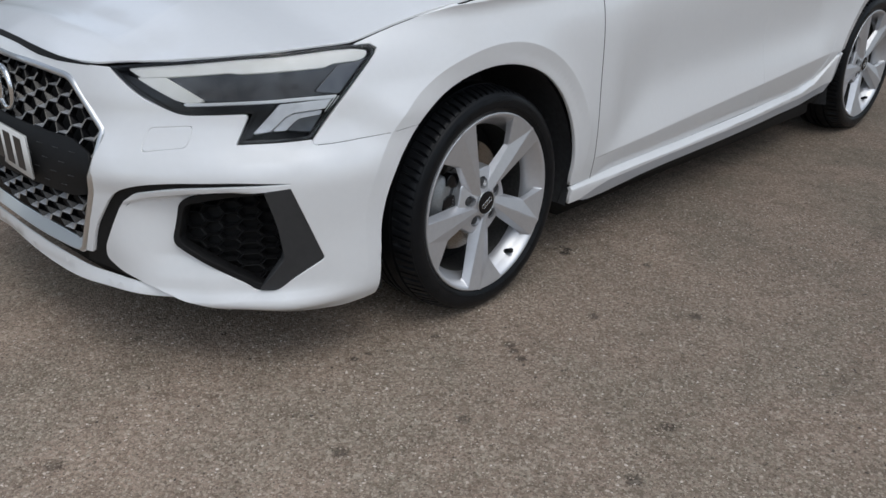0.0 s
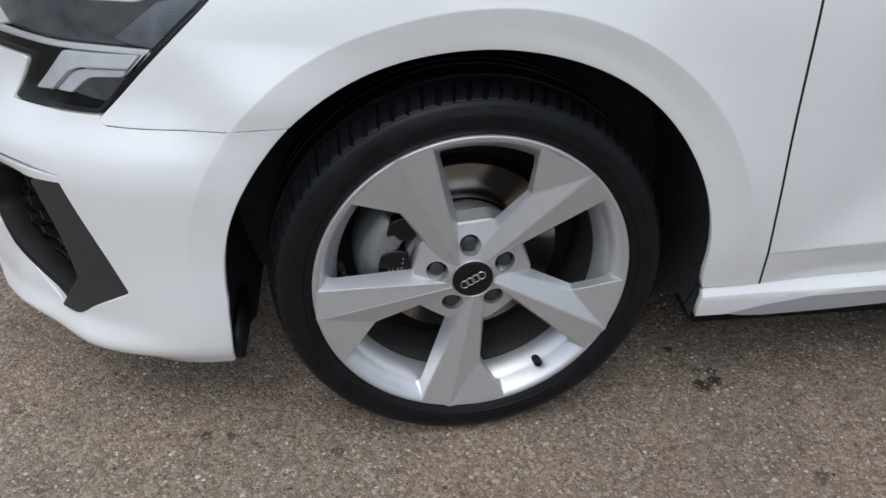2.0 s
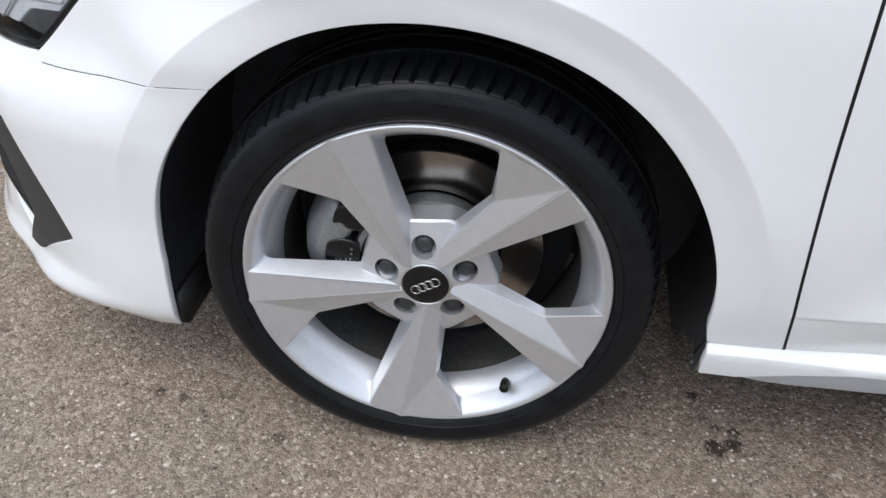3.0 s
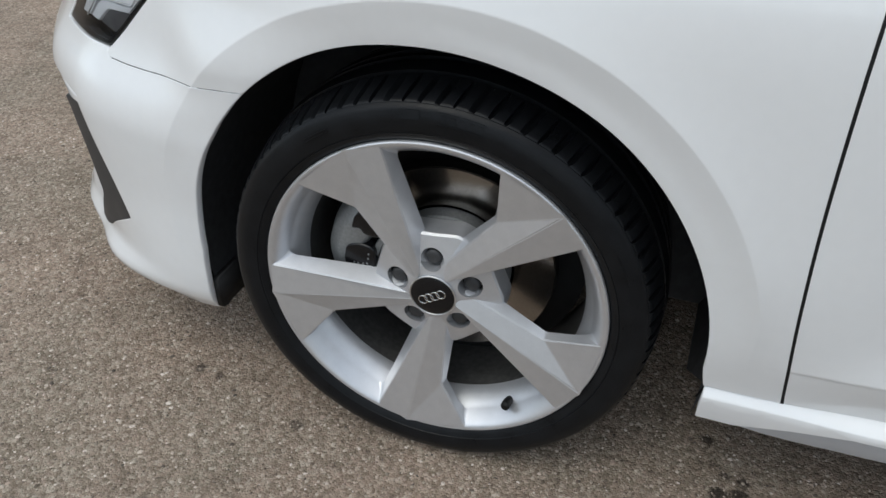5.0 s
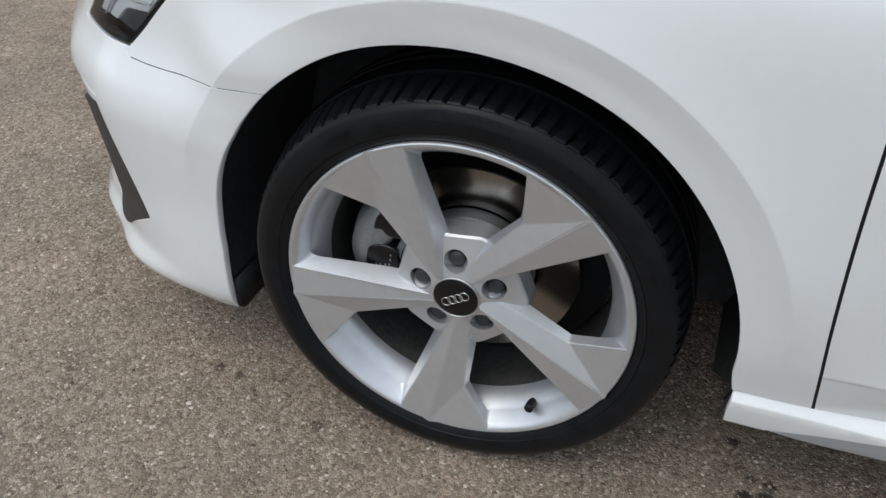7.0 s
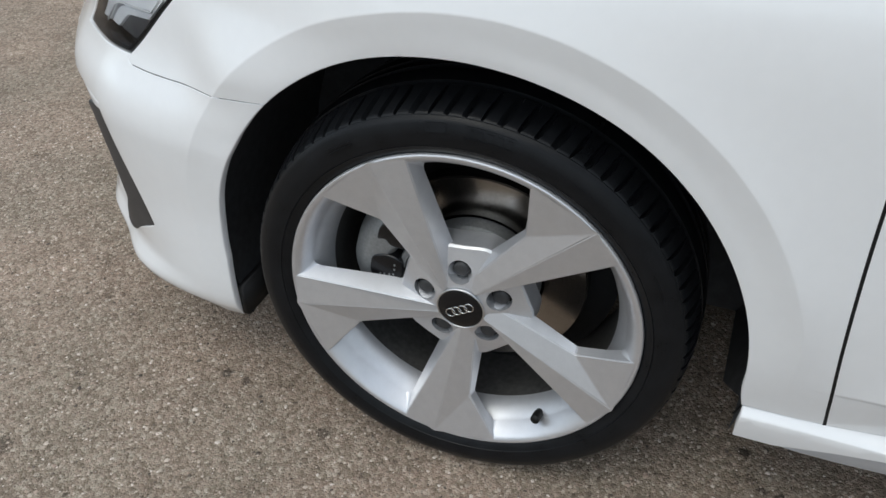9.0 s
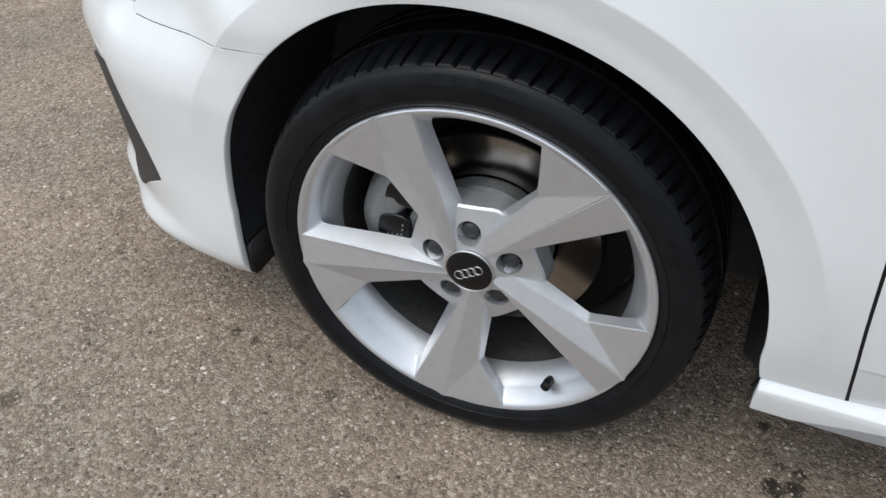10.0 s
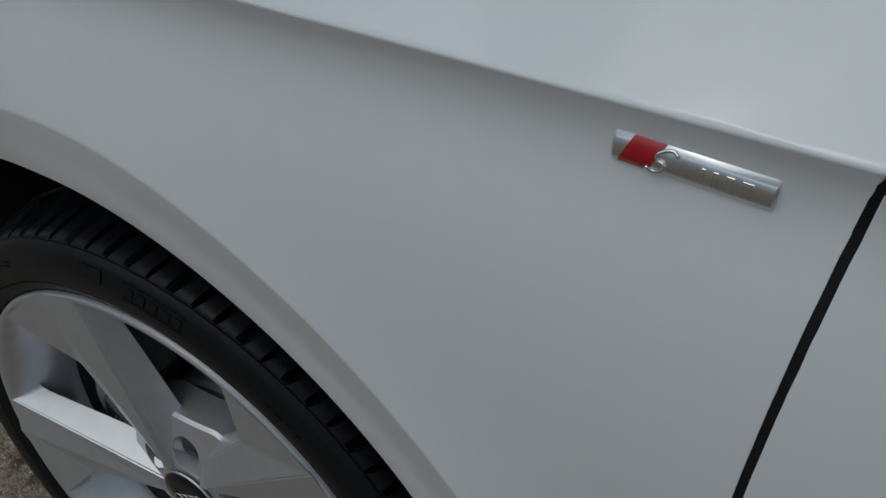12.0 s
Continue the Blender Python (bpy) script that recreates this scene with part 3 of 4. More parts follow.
def hexes(outline_test, s0, s1, z0, z1, w, h, off, depth, wall, wave=.0, floors=False):
    """A honeycomb grid: every cell a six-sided ring with a sloping wall behind it."""
    bm, fl = bmesh.new(), bmesh.new()
    rows = int((z1 - z0) / h) + 2
    cols = int((s1 - s0) / (w * .75)) + 2
    shp = [(.5, 0), (.27, .5), (-.27, .5), (-.5, 0), (-.27, -.5), (.27, -.5)]
    for i in range(cols):
        for j in range(rows):
            cs, cz = s0 + i * w * .77, z0 + (j + (i % 2) * .5) * h
            if not outline_test(cs, cz):
                continue
            o = np.array([(cs + a * w, cz + b * h) for a, b in shp])
            c = np.array([(cs, cz)])
            q = c + (o - c) * wall
            k = c + (o - c) * (np.array([.88, .93, .93, .88, .62, .62])[:, None] if floors else wall - .08)
            P0 = skin(o[:, 0], o[:, 1]) - normals(o[:, 0], o[:, 1]) * (off + wave)
            P1 = skin(q[:, 0], q[:, 1]) - normals(q[:, 0], q[:, 1]) * off
            P2 = skin(k[:, 0], k[:, 1]) - normals(k[:, 0], k[:, 1]) * (off + depth)
            r0, r1, r2 = [[bm.verts.new(p) for p in P] for P in (P0, P1, P2)]
            for a in range(6):
                b = (a + 1) % 6
                # lower faces go to a paler mesh: sky light put into its colour
                if floors and a in (3, 4, 5):
                    fl.faces.new([fl.verts.new(p) for p in (P0[a], P0[b], P1[b], P1[a])])
                else:
                    bm.faces.new((r0[a], r0[b], r1[b], r1[a]))
                if floors and a == 4:
                    low = [fl.verts.new(p) for p in (P1[a], P1[b], P2[b], P2[a])]
                    fl.faces.new(low)
                else:
                    bm.faces.new((r1[a], r1[b], r2[b], r2[a]))
    bmesh.ops.remove_doubles(bm, verts=bm.verts[:], dist=1e-4)
    if floors:
        return bm, fl
    fl.free()
    return bm


def inside(poly):
    q = [p[:2] for p in poly]

    def test(x, y):
        c = False
        for i in range(len(q)):
            (x0, y0), (x1, y1) = q[i - 1], q[i]
            if (y0 > y) != (y1 > y) and x < (x1 - x0) * (y - y0) / (y1 - y0) + x0:
                c = not c
        return c
    return test


def both(bm):
    """Adds the mirror image across the car's middle."""
    d = bmesh.ops.duplicate(bm, geom=bm.verts[:] + bm.edges[:] + bm.faces[:])["geom"]
    fs = [g for g in d if isinstance(g, bmesh.types.BMFace)]
    for g in d:
        if isinstance(g, bmesh.types.BMVert):
            g.co.y = 2 * YC - g.co.y
    bmesh.ops.reverse_faces(bm, faces=fs)
    return bm


def on_skin(s, z, off=0.0):
    s, z = np.array([s], float), np.array([z], float)
    return Vector((skin(s, z) - normals(s, z) * off)[0])


def build_front(bumper):
    # side intake: grey trim, black honeycomb behind
    for m in (0, 1):
        trim = [(-.6045, .4915, .003), (-.662, .484, .006), (-.638, .400, .05), (-.629, .316, .012), (-.694, .241, .006), (-.655, .2395, .01), (-.5325, .3065, .010)]
        panel("intake_trim", grey_plastic, bumper, fillet(trim, .006), off=.002, shape=lambda s, z: .004 - .010 * smooth(-.58, -.69, s), depth=.03, label="dark grey plastic intake trim", mirror=m)
        panel("intake_rim", black_plastic, bumper, fillet(grown(VENT, -.0008), .01), holes=[fillet(grown(VENT, -.011), .01)], off=.014, depth=.04, mirror=m)
        panel("intake_back", black_plastic, bumper, fillet(grown(VENT, .02), .01), off=.075, depth=0, mirror=m)
        hx = hexes(inside(grown(VENT, .004)), -.90, -.60, .235, .48, .060, .030, .050, .018, .86, .004)
        if m:
            for v in hx.verts:
                v.co.y = 2 * YC - v.co.y
            bmesh.ops.reverse_faces(hx, faces=hx.faces[:])
        part("intake_mesh", hx, black_plastic, bumper, smooth=False)
        gap = fillet([(-.60, .515, .0), (-.985, .512, .05), (-1.07, .470, .04), (-1.12, .37, .03), (-1.16, .27, .0), (-.97, .247, .0), (-.962, .262, 0), (-1.064, .298, 0), (-1.062, .326, 0), (-1.000, .434, 0), (-.966, .4575, 0), (-.856, .4785, 0), (-.62, .493, 0)], .004)
        panel("intake_surround", black_plastic, bumper, gap, off=.010, depth=0, mirror=m)
    # grille
    ring = [(-2, .724), *GRILLE[:4], (-1.125, .338), (-1.187, .338), (-1.295, .350), (-1.435, .361), (-2, .40)]
    cells, lips = hexes(inside(ring), S0 + .04, -1.04, .318, .73, .068, .040, .012, .016, .92, .003, True)
    grille = part("grille", both(cells), gloss_black, car, "black honeycomb radiator grille in a satin frame", smooth=False)
    part("cell_floor", both(lips), grille_gleam, grille, "silver honeycomb floors, the sky's gleam put into their colour", smooth=False)
    back = [(S0, .727), *[p[:2] for p in GRILLE], (S0, .32)]
    panel("grille_back", black_plastic, grille, back, off=.060, depth=0, mirror=2)
    panel("radar_cover", black_plastic, grille, fillet([(S0, .580, 0), (-1.16, .572, .01), (-1.090, .552, .01), (-1.080, .50, .01), (-1.105, .452, .01), (-1.15, .440, .01), (S0, .446, 0)], .01), off=.006, depth=.01, mirror=2)
    cover_area = inside([(S0, .575), (-1.165, .567), (-1.097, .547), (-1.088, .50), (-1.112, .457), (-1.155, .445), (S0, .450)])
    for j in range(4):
        for i in range(6):
            a, b = S0 + .05 + i * .068 + (j % 2) * .034, .463 + j * .028
            if a > -1.10 or not cover_area(a, b):
                continue
            for m in (0, 1):
                e = [on_skin(a + k, b, .0054) for k in (-.011, 0, .011)]
                if m:
                    e = [Vector((q.x, 2 * YC - q.y, q.z)) for q in e]
                part("rib", rod(e, .0011, 6), grey_plastic, grille)
    line = fillet([(S0, .7225, 0), *GRILLE, (S0, .3265, 0)], .01)[:-1]
    line = [p for p in line if p[0] > S0 + .002]
    line = [(S0, .7225), *[p for p in line if p[0] > -1.17 or p[1] > .5]]
    part("grille_frame", both(rod([on_skin(a, b, .003) for a, b in line], .0085, 8)), satin, grille, "satin silver frame round the grille")
    low = [(S0, .322), (-1.455, .318), (-1.311, .304), (-1.198, .2955), (-1.166, .2955)]
    panel("lower_strip", satin, grille, low + [(-1.160, .314), (-1.187, .320), (-1.295, .332), (-1.435, .343), (S0, .348)], off=-.008, shape=lambda s, z: .6 * (z - np.interp(s, *zip(*low))), depth=.008, mirror=2, label="bright strip under the grille")
    # the dark gap below the hood's edge, drawn as an added black band
    panel("hood_gap_shade", black_plastic, bumper, [(S0, .7575), (-1.485, .755), (-1.438, .752), (-1.325, .7395), (-1.241, .7355), (-1.110, .7365), (-1.148, .7395), (-1.244, .7445), (-1.333, .753), (-1.445, .763), (S0, .769)], off=-.0015, depth=.004, mirror=2)
    # emblem rings, part seen
    for k in range(4):
        c = on_skin(S0, .648, -.010) + Vector((0, (k - 1.5) * .078, 0))
        t = revolve([(.052 + .0075 * math.cos(a), .0075 * math.sin(a)) for a in np.linspace(0, 2 * math.pi, 10, endpoint=False)], 40, True)
        for v in t.verts:
            v.co = Vector((v.co.y, v.co.x, v.co.z)) + c
        part("emblem_ring", solid(t), chrome, grille, "chrome ring")
    # number plate, its characters as plain bars
    x = on_skin(S0, .47).x + .016
    plate = part("number_plate", block((x - .006, YC - .295, .458), (x, YC + .295, .570), .003), plate_white, car, "white number plate with dark bars")
    for k in range(7):
        y = YC - .26 + k * .072 + (.02 if k > 3 else 0)
        part("bar", block((x - .0075, y, .475), (x - .005, y + .045, .554), 0), ink, plate, smooth=False)
    # front lip
    def lip_shape(s, z):
        return .002 + .3 * np.abs(z - np.interp(s, [-1.6, -1.2, -.9], [.267, .240, .234])) + .016 * smooth(-1.01, -.93, s)
    lip = fillet([(S0, .285, 0), (-1.385, .274, .1), (-1.222, .258, .1), (-1.142, .250, .06), (-.99, .247, .04), (-.885, .236, .004), (-.885, .226, .004), (-1.008, .2235, .06), (-1.113, .2215, .1), (-1.219, .2225, .1), (-1.396, .235, .1), (S0, .251, 0)], .01)
    panel("front_lip", paint, bumper, lip, shape=lip_shape, depth=.005, mirror=2)
    panel("lower_intake", black_plastic, bumper, [(S0, .34), (-1.10, .33), (-.96, .27), (-.95, .243), (-1.10, .236), (S0, .262)], off=.05, depth=0, mirror=2)


def build_headlight(m):
    house = panel("headlight", black_plastic, car, fillet(grown(HEADLIGHT, -.001), .01), off=.055, depth=0, mirror=m, label="clear headlight with a pale light strip and black housing")
    hl = HEADLIGHT
    rim_in = fillet(grown(hl, -.0045), .01)
    panel("bezel", gloss_black, house, fillet(grown(hl, -.0015), .01), holes=[rim_in], off=.002, depth=.05, mirror=m)
    strip = [(-.992, .7365, .004), (-.860, .7545, .05), (-.673, .7680, .05), (-.455, .7715, .05), (-.387, .7700, .02), (-.356, .7640, .006), (-.364, .7530, .006), (-.383, .7465, .01), (-.449, .7450, .01), (-.471, .7385, .01), (-.597, .7385, .05), (-.714, .7345, .008), (-.741, .7365, .01), (-.894, .7245, .05), (-.956, .7200, .003)]
    panel("light_strip", white_plastic, house, fillet(strip, .006), off=.008, depth=.02, mirror=m, label="pale cream light strip")
    tail = [(-.968, .7185, .003), (-.900, .7225, .01), (-.850, .6980, .02), (-.806, .6740, .006), (-.838, .6695, .01), (-.868, .6740, .02), (-.925, .6990, .02)]
    panel("light_strip", white_plastic, house, fillet(tail, .004), off=.010, depth=.02, mirror=m)
    box = [(-.900, .7235, .006), (-.741, .7350, .02), (-.714, .7330, .01), (-.597, .7370, .05), (-.471, .7370, .01), (-.449, .7435, .01), (-.383, .7450, .006), (-.362, .7510, .006), (-.452, .6765, .006), (-.573, .6810, .03), (-.723, .6760, .03), (-.803, .6735, .01)]
    panel("reflector_box", smoked, house, fillet(box, .006), shape=lambda s, z: .012 + .22 * (.745 - z), depth=.01, mirror=m, label="smoked grey reflector")
    side = [(-.507, .690, .004), (-.435, .738, .006), (-.384, .743, .006), (-.371, .746, .004), (-.447, .680, .004), (-.487, .686, .006)]
    panel("side_reflector", smoked, house, fillet(side, .004), shape=lambda s, z: .010 + .02 * (s + .371), depth=.012, mirror=m)
    ledge = [(-.852, .6665, .004), (-.723, .6735, .05), (-.573, .6790, .05), (-.454, .6755, .002), (-.459, .6705, .002), (-.573, .6742, .05), (-.723, .6692, .05), (-.846, .6625, .004)]
    panel("divider", bright_line, house, fillet(ledge, .002), off=.0085, depth=.012, mirror=m, label="bright divider line")
    wedge = [(-1.020, .7270, .003), (-.972, .7170, .01), (-.925, .6960, .02), (-.868, .6705, .02), (-.845, .6605, .01), (-.723, .6670, .03), (-.622, .6690, .01), (-.690, .6050, .006), (-.712, .5985, .003), (-.676, .6480, .008), (-.682, .6560, .01), (-.848, .6500, .03), (-.874, .6535, .02), (-.940, .6850, .04)]
    panel("wedge", gloss_black, house, fillet(wedge, .006), off=.013, depth=.02, mirror=m)
    hook = [(-.612, .6660, .008), (-.471, .6675, .003), (-.489, .6520, .003), (-.576, .6500, .012), (-.598, .6430, .012), (-.643, .6120, .003), (-.684, .6085, .003)]
    panel("light_guide", guide, house, fillet(hook, .004), off=.010, depth=.02, mirror=m, label="pale hooked light guide")
    inner = [(-.634, .6120, .003), (-.594, .6375, .012), (-.570, .6430, .010), (-.498, .6445, .002), (-.503, .6385, .003), (-.563, .6350, .012), (-.602, .6125, .003)]
    panel("light_guide", guide, house, fillet(inner, .004), off=.012, depth=.02, mirror=m)
    panel("inner_reflector", smoked, house, fillet([(-.592, .6125, .004), (-.556, .6345, .008), (-.500, .6365, .004), (-.533, .6060, .004)], .004), off=.014, depth=.01, mirror=m)
    # thin bright edges of the guides and of the housing's rear corner
    for line in ([(-.470, .6690), (-.490, .6505), (-.576, .6484), (-.599, .6412), (-.642, .6105)], [(-.449, .6735), (-.484, .6420)], [(-.458, .6730), (-.492, .6425)], [(-.985, .7395), (-.860, .7575), (-.673, .7708), (-.500, .7728)]):
        edge = [on_skin(p, q, .0075) for p, q in line]
        if m:
            edge = [Vector((p.x, 2 * YC - p.y, p.z)) for p in edge]
        part("guide_edge", rod(edge, .0013, 6), bright_line, house)
    cover = panel("lens_cover", lens, house, fillet(grown(hl, -.0012), .01), off=.0005, depth=0, mirror=m)
    cover.visible_shadow = False


def sill_edge(s):
    """Height of the sill's upper crease."""
    return np.interp(s, SILL_TOP[0], SILL_TOP[1]) - .0105


def build_side(m):
    fender = panel("fender", paint, car, fender_outline(), step=.014, depth=.014, slices=LIP_SLICES[:3] + EDGE_SLICES, mirror=m)
    # added grey strip that puts the seam's shade into the narrow gap
    seam = [(-.525, .5752), (-.49, .5743), (-.44, .5743), (-.39, .5766), (-.345, .5806), (-.30, .5836), (-.266, .5847)]
    panel("seam_shade", grey_plastic, car, [(a, b + .0014) for a, b in seam] + [(a, b - .0016) for a, b in seam[::-1]], off=.0016, depth=0, mirror=m)
    door_f = [(.75, .2703), (1.0, .2728), (1.54, .2898), (1.542, .50), (1.535, .70), (1.52, .93), *[(a + G, max(b, .2655)) for a, b in GAP[::-1]]]
    panel("front_door", paint, car, door_f, step=.022, slices=CREASE_SLICES + EDGE_SLICES, mirror=m)
    # added black strip just under the skin, standing in for the door gap's shade
    gap_strip = [(a - G, b) for a, b in GAP] + [(a + G, b) for a, b in GAP[::-1]]
    panel("door_gap_shade", black_plastic, car, gap_strip, off=.0007, depth=0, mirror=m)
    ra = arc(WHEELBASE, AXLE_Z, .50, 165, 118, 12)
    door_r = [(1.545, .2899), (1.84, .2994), (1.93, .305), (2.03, .335), (2.12, .41), *ra[3:], (2.42, .93), (1.525, .93), (1.54, .70), (1.547, .50)]
    panel("rear_door", paint, car, door_r, step=.03, slices=CREASE_SLICES + LIP_SLICES[3:] + EDGE_SLICES, mirror=m)
    back = [(2.125, .405), (2.035, .331), (2.06, .333), (2.13, .375), (2.20, .428), *arc(WHEELBASE, AXLE_Z, ARCH, 161, -18, 44), (3.12, .20), (3.6, .24), (float(ARC[-1]), .26), (float(ARC[-1]), .93), (2.425, .93), *ra[3:][::-1]]
    panel("rear_quarter", paint, car, back, step=.04, slices=LIP_SLICES[3:] + CREASE_SLICES, mirror=m)
    foot = [(.43, .2065), (.50, .2260), (.572, .2400), (.80, .2465), (1.3, .2545), (1.7, .2640), (1.945, .2700), (2.10, .2850), (2.24, .3000)]
    sill = [(.3815, .2065), *foot, *arc(WHEELBASE, AXLE_Z, ARCH, 178, 162, 6), *[(a, b + .0015) for a, b in zip(*SILL_TOP)][::-1][:-1], (.3845, .261)]
    side_sill = panel("sill", paint, car, sill, shape=lambda s, z: -door_foot(s, z) - .009 * (1 - smooth(1.45, 1.9, s)) + (1.0 + .9 * smooth(.45, .62, s)) * np.maximum(0, z - sill_edge(s)) + .06 * np.maximum(0, .235 - z), step=.016, slices=[lambda s, z, k=k: z - float(sill_edge(s)) - k for k in (-.001, .001, .0045, .0075)], mirror=m)
    skirt = [(a, b - .0016) for a, b in foot] + [(2.235, .2500), (2.02, .2230), (1.34, .2070), (.95, .2030), (.80, .1980), (.68, .1880), (.58, .1800), (.51, .1815), (.47, .1900), (.435, .2040)]
    rear_blade = [(.50, .1800), (.60, .1620), (.83, .1600), (1.37, .1600), (2.03, .1930), (2.16, .2350), (2.02, .2215), (1.34, .2055), (.95, .2015), (.80, .1965), (.68, .1865), (.58, .1785)]
    panel("side_skirt", black_plastic, side_sill, rear_blade, shape=lambda s, z: .034 - door_foot(s, z), step=.03, mirror=m, label="black lower side skirt")
    panel("side_skirt", skirt_silver, side_sill, skirt, shape=lambda s, z: -door_foot(s, z) - .005 * (1 - smooth(1.45, 1.9, s)) + .28 * np.maximum(0, np.interp(s, *zip(*foot)) - z), step=.016, mirror=m, label="satin silver side skirt insert")


def build_arch(cx, m):
    bm = bmesh.new()
    prof = [(.3900, .026), (.395, .05), (.40, .10), (.40, .34)]
    n = 64
    rings = [[bm.verts.new((cx + r * math.cos(a), y, AXLE_Z + r * math.sin(a))) for a in np.linspace(radians(-17), radians(200), n)] for r, y in prof]
    for A, B in zip(rings, rings[1:]):
        for j in range(n - 1):
            bm.faces.new((A[j], A[j + 1], B[j + 1], B[j]))
    c = bm.verts.new((cx, .34, AXLE_Z))
    for j in range(n - 1):
        bm.faces.new((rings[-1][j], rings[-1][j + 1], c))
    low = [bm.verts.new((cx + x, y, .150)) for x, y in ((.360, .17), (.360, .34), (-.366, .34), (-.366, .17))]
    bm.faces.new((rings[2][0], rings[3][0], low[1], low[0]))
    bm.faces.new((rings[3][-1], rings[2][-1], low[3], low[2]))
    bm.faces.new((rings[3][0], c, rings[3][-1], low[2], low[1]))
    if m:
        for v in bm.verts:
            v.co.y = 2 * YC - v.co.y
    part("arch_liner", bm, felt, car, "black arch liner", angle=50)


def build_deflector(m):
    y0, y1 = (.020, .15) if not m else (2 * YC - .15, 2 * YC - .020)
    part("deflector", block((-.384, y0, .176), (-.368, y1, .235), .003), black_plastic, car, "black rubber air deflector")


def build_shell():
    """Dark inner structure behind the panels, and the floor pan."""
    ln = float(ARC[-1])
    out = [(-.60, .20), *arc(0, AXLE_Z, .395, 200, -18, 40), *arc(WHEELBASE, AXLE_Z, .395, 198, -18, 40), (3.2, .22), (ln, .25), (ln, .90), (.4, .90), (-.08, .83), (-.40, .76), (-.55, .56), (-.60, .50)]
    panel("inner_structure", black_plastic, car, out, off=.034, depth=0, step=.05, mirror=2)
    part("floor_pan", block((-.62, .40, .145), (3.2, 1.40, .24), .02), black_plastic, car)
    for x0, x1 in ((.40, 2.2),):
        part("floor_pan", block((x0, .075, .140), (x1, 1.725, .235), .01), black_plastic, car)
    part("floor_pan", block((-.64, .36, .175), (-.40, 1.44, .26), .01), black_plastic, car)


# hood: a crowned sheet with two faint ridges
HOOD_EDGE = spline([(-.876, .90, .757), (-.872, .76, .751), (-.862, .645, .7485), (-.8451, .5336, .7425), (-.8209, .46, .742), (-.8039, .4266, .745), (-.7452, .3402, .7535), (-.6838, .2647, .7605), (-.6232, .2017, .7675), (-.5593, .1493, .7745), (-.5124, .1282, .778), (-.4614, .1139, .780), (-.4085, .0982, .782), (-.383, .090, .784), (-.269, .064, .815), (-.184, .039, .837), (-.078, .014, .857), (.12, .022, .882), (.47, .075, .925)], .02)
HOOD_SIDE = HOOD_EDGE[HOOD_EDGE[:, 0] > -.80]


def hood_ridge(x):
    """Half the width between the two ridges."""
    return .415 - .20 * (x + .8)


def hood_z(x, y):
    t = np.abs(y - YC)
    te = YC - np.interp(x, HOOD_SIDE[:, 0], HOOD_SIDE[:, 1])
    ze = np.interp(x, HOOD_EDGE[:, 0], HOOD_EDGE[:, 2]) * smooth(-.80, -.70, x) + np.interp(x, [-.9, -.876, -.76], [.735, .757, .778]) * (1 - smooth(-.80, -.70, x))
    crown = np.interp(x, [-.9, -.76, -.5, -.2, .5], [.0, .03, .055, .07, .08])
    u = np.clip(t / np.maximum(te, .2), 0, 1.1)
    ridge = hood_ridge(x)
    front = -.15 * t ** 2 * (1 - smooth(-.85, -.72, x))
    return ze + front + crown * (1 - u ** 2) + .16 * smooth(-.86, -.70, x) * np.minimum(np.maximum(te - t, 0), np.maximum(te - ridge, 0)) * .5


HOOD_MISS = HOOD_EDGE[:, 2] - hood_z(HOOD_EDGE[:, 0], HOOD_EDGE[:, 1])


def hood_place(x, y):
    """The crowned sheet, drawn down to its edge line along the border."""
    d2 = (x[:, None] - HOOD_EDGE[:, 0]) ** 2 + (y[:, None] - HOOD_EDGE[:, 1]) ** 2
    w = 1 / (d2 + 1e-4) ** 2
    z = hood_z(x, y) + (w * HOOD_MISS).sum(1) / w.sum(1) * np.exp(-d2.min(1) / .14 ** 2)
    return np.stack([x, y, z], -1)


def hood_turn(x, y):
    e = .003
    dx = hood_place(x + e, y) - hood_place(x - e, y)
    dy = hood_place(x, y + e) - hood_place(x, y - e)
    q = np.cross(dx, dy)
    return q / np.linalg.norm(q, axis=-1, keepdims=True)


def build_hood():
    line = [(p[0] + .004, p[1] + .004) if p[1] < .8 else (p[0] + .004, p[1]) for p in HOOD_EDGE]
    outer = line + [(.55, .30), (.50, YC)]
    panel("hood", paint, car, outer, where=hood_place, turn=hood_turn, step=.02, depth=.006, lip=.0015, mirror=2, slices=[lambda x, y: (YC - y) - hood_ridge(x)])


def build_cabin():
    """Roof, pillars and glass above the belt line."""
    bm = bmesh.new()
    xs, n = [(.50, 1.00, .62), (1.15, 1.36, .52), (1.7, 1.43, .50), (2.4, 1.42, .48), (2.95, 1.33, .46), (3.35, .98, .60)], 12
    rings = []
    for x, z, w in spline(xs, .08):
        rings.append([bm.verts.new((x, YC + w * v, z - .05 * abs(v) ** 3)) for v in np.linspace(-1, 1, n)])
    for A, B in zip(rings, rings[1:]):
        for j in range(n - 1):
            bm.faces.new((A[j], A[j + 1], B[j + 1], B[j]))
    roof = part("roof", solid(bm), paint, car)
    for sgn in (-1, 1):
        bm = bmesh.new()
        top = [bm.verts.new((x, YC + sgn * w, z - .052)) for x, z, w in spline(xs, .08)]
        low = [bm.verts.new((x, YC + sgn * .80, .925)) for x, z, w in spline(xs, .08)]
        for j in range(len(top) - 1):
            bm.faces.new((top[j], top[j + 1], low[j + 1], low[j]))
        part("side_glass", solid(bm), dark_glass, roof)


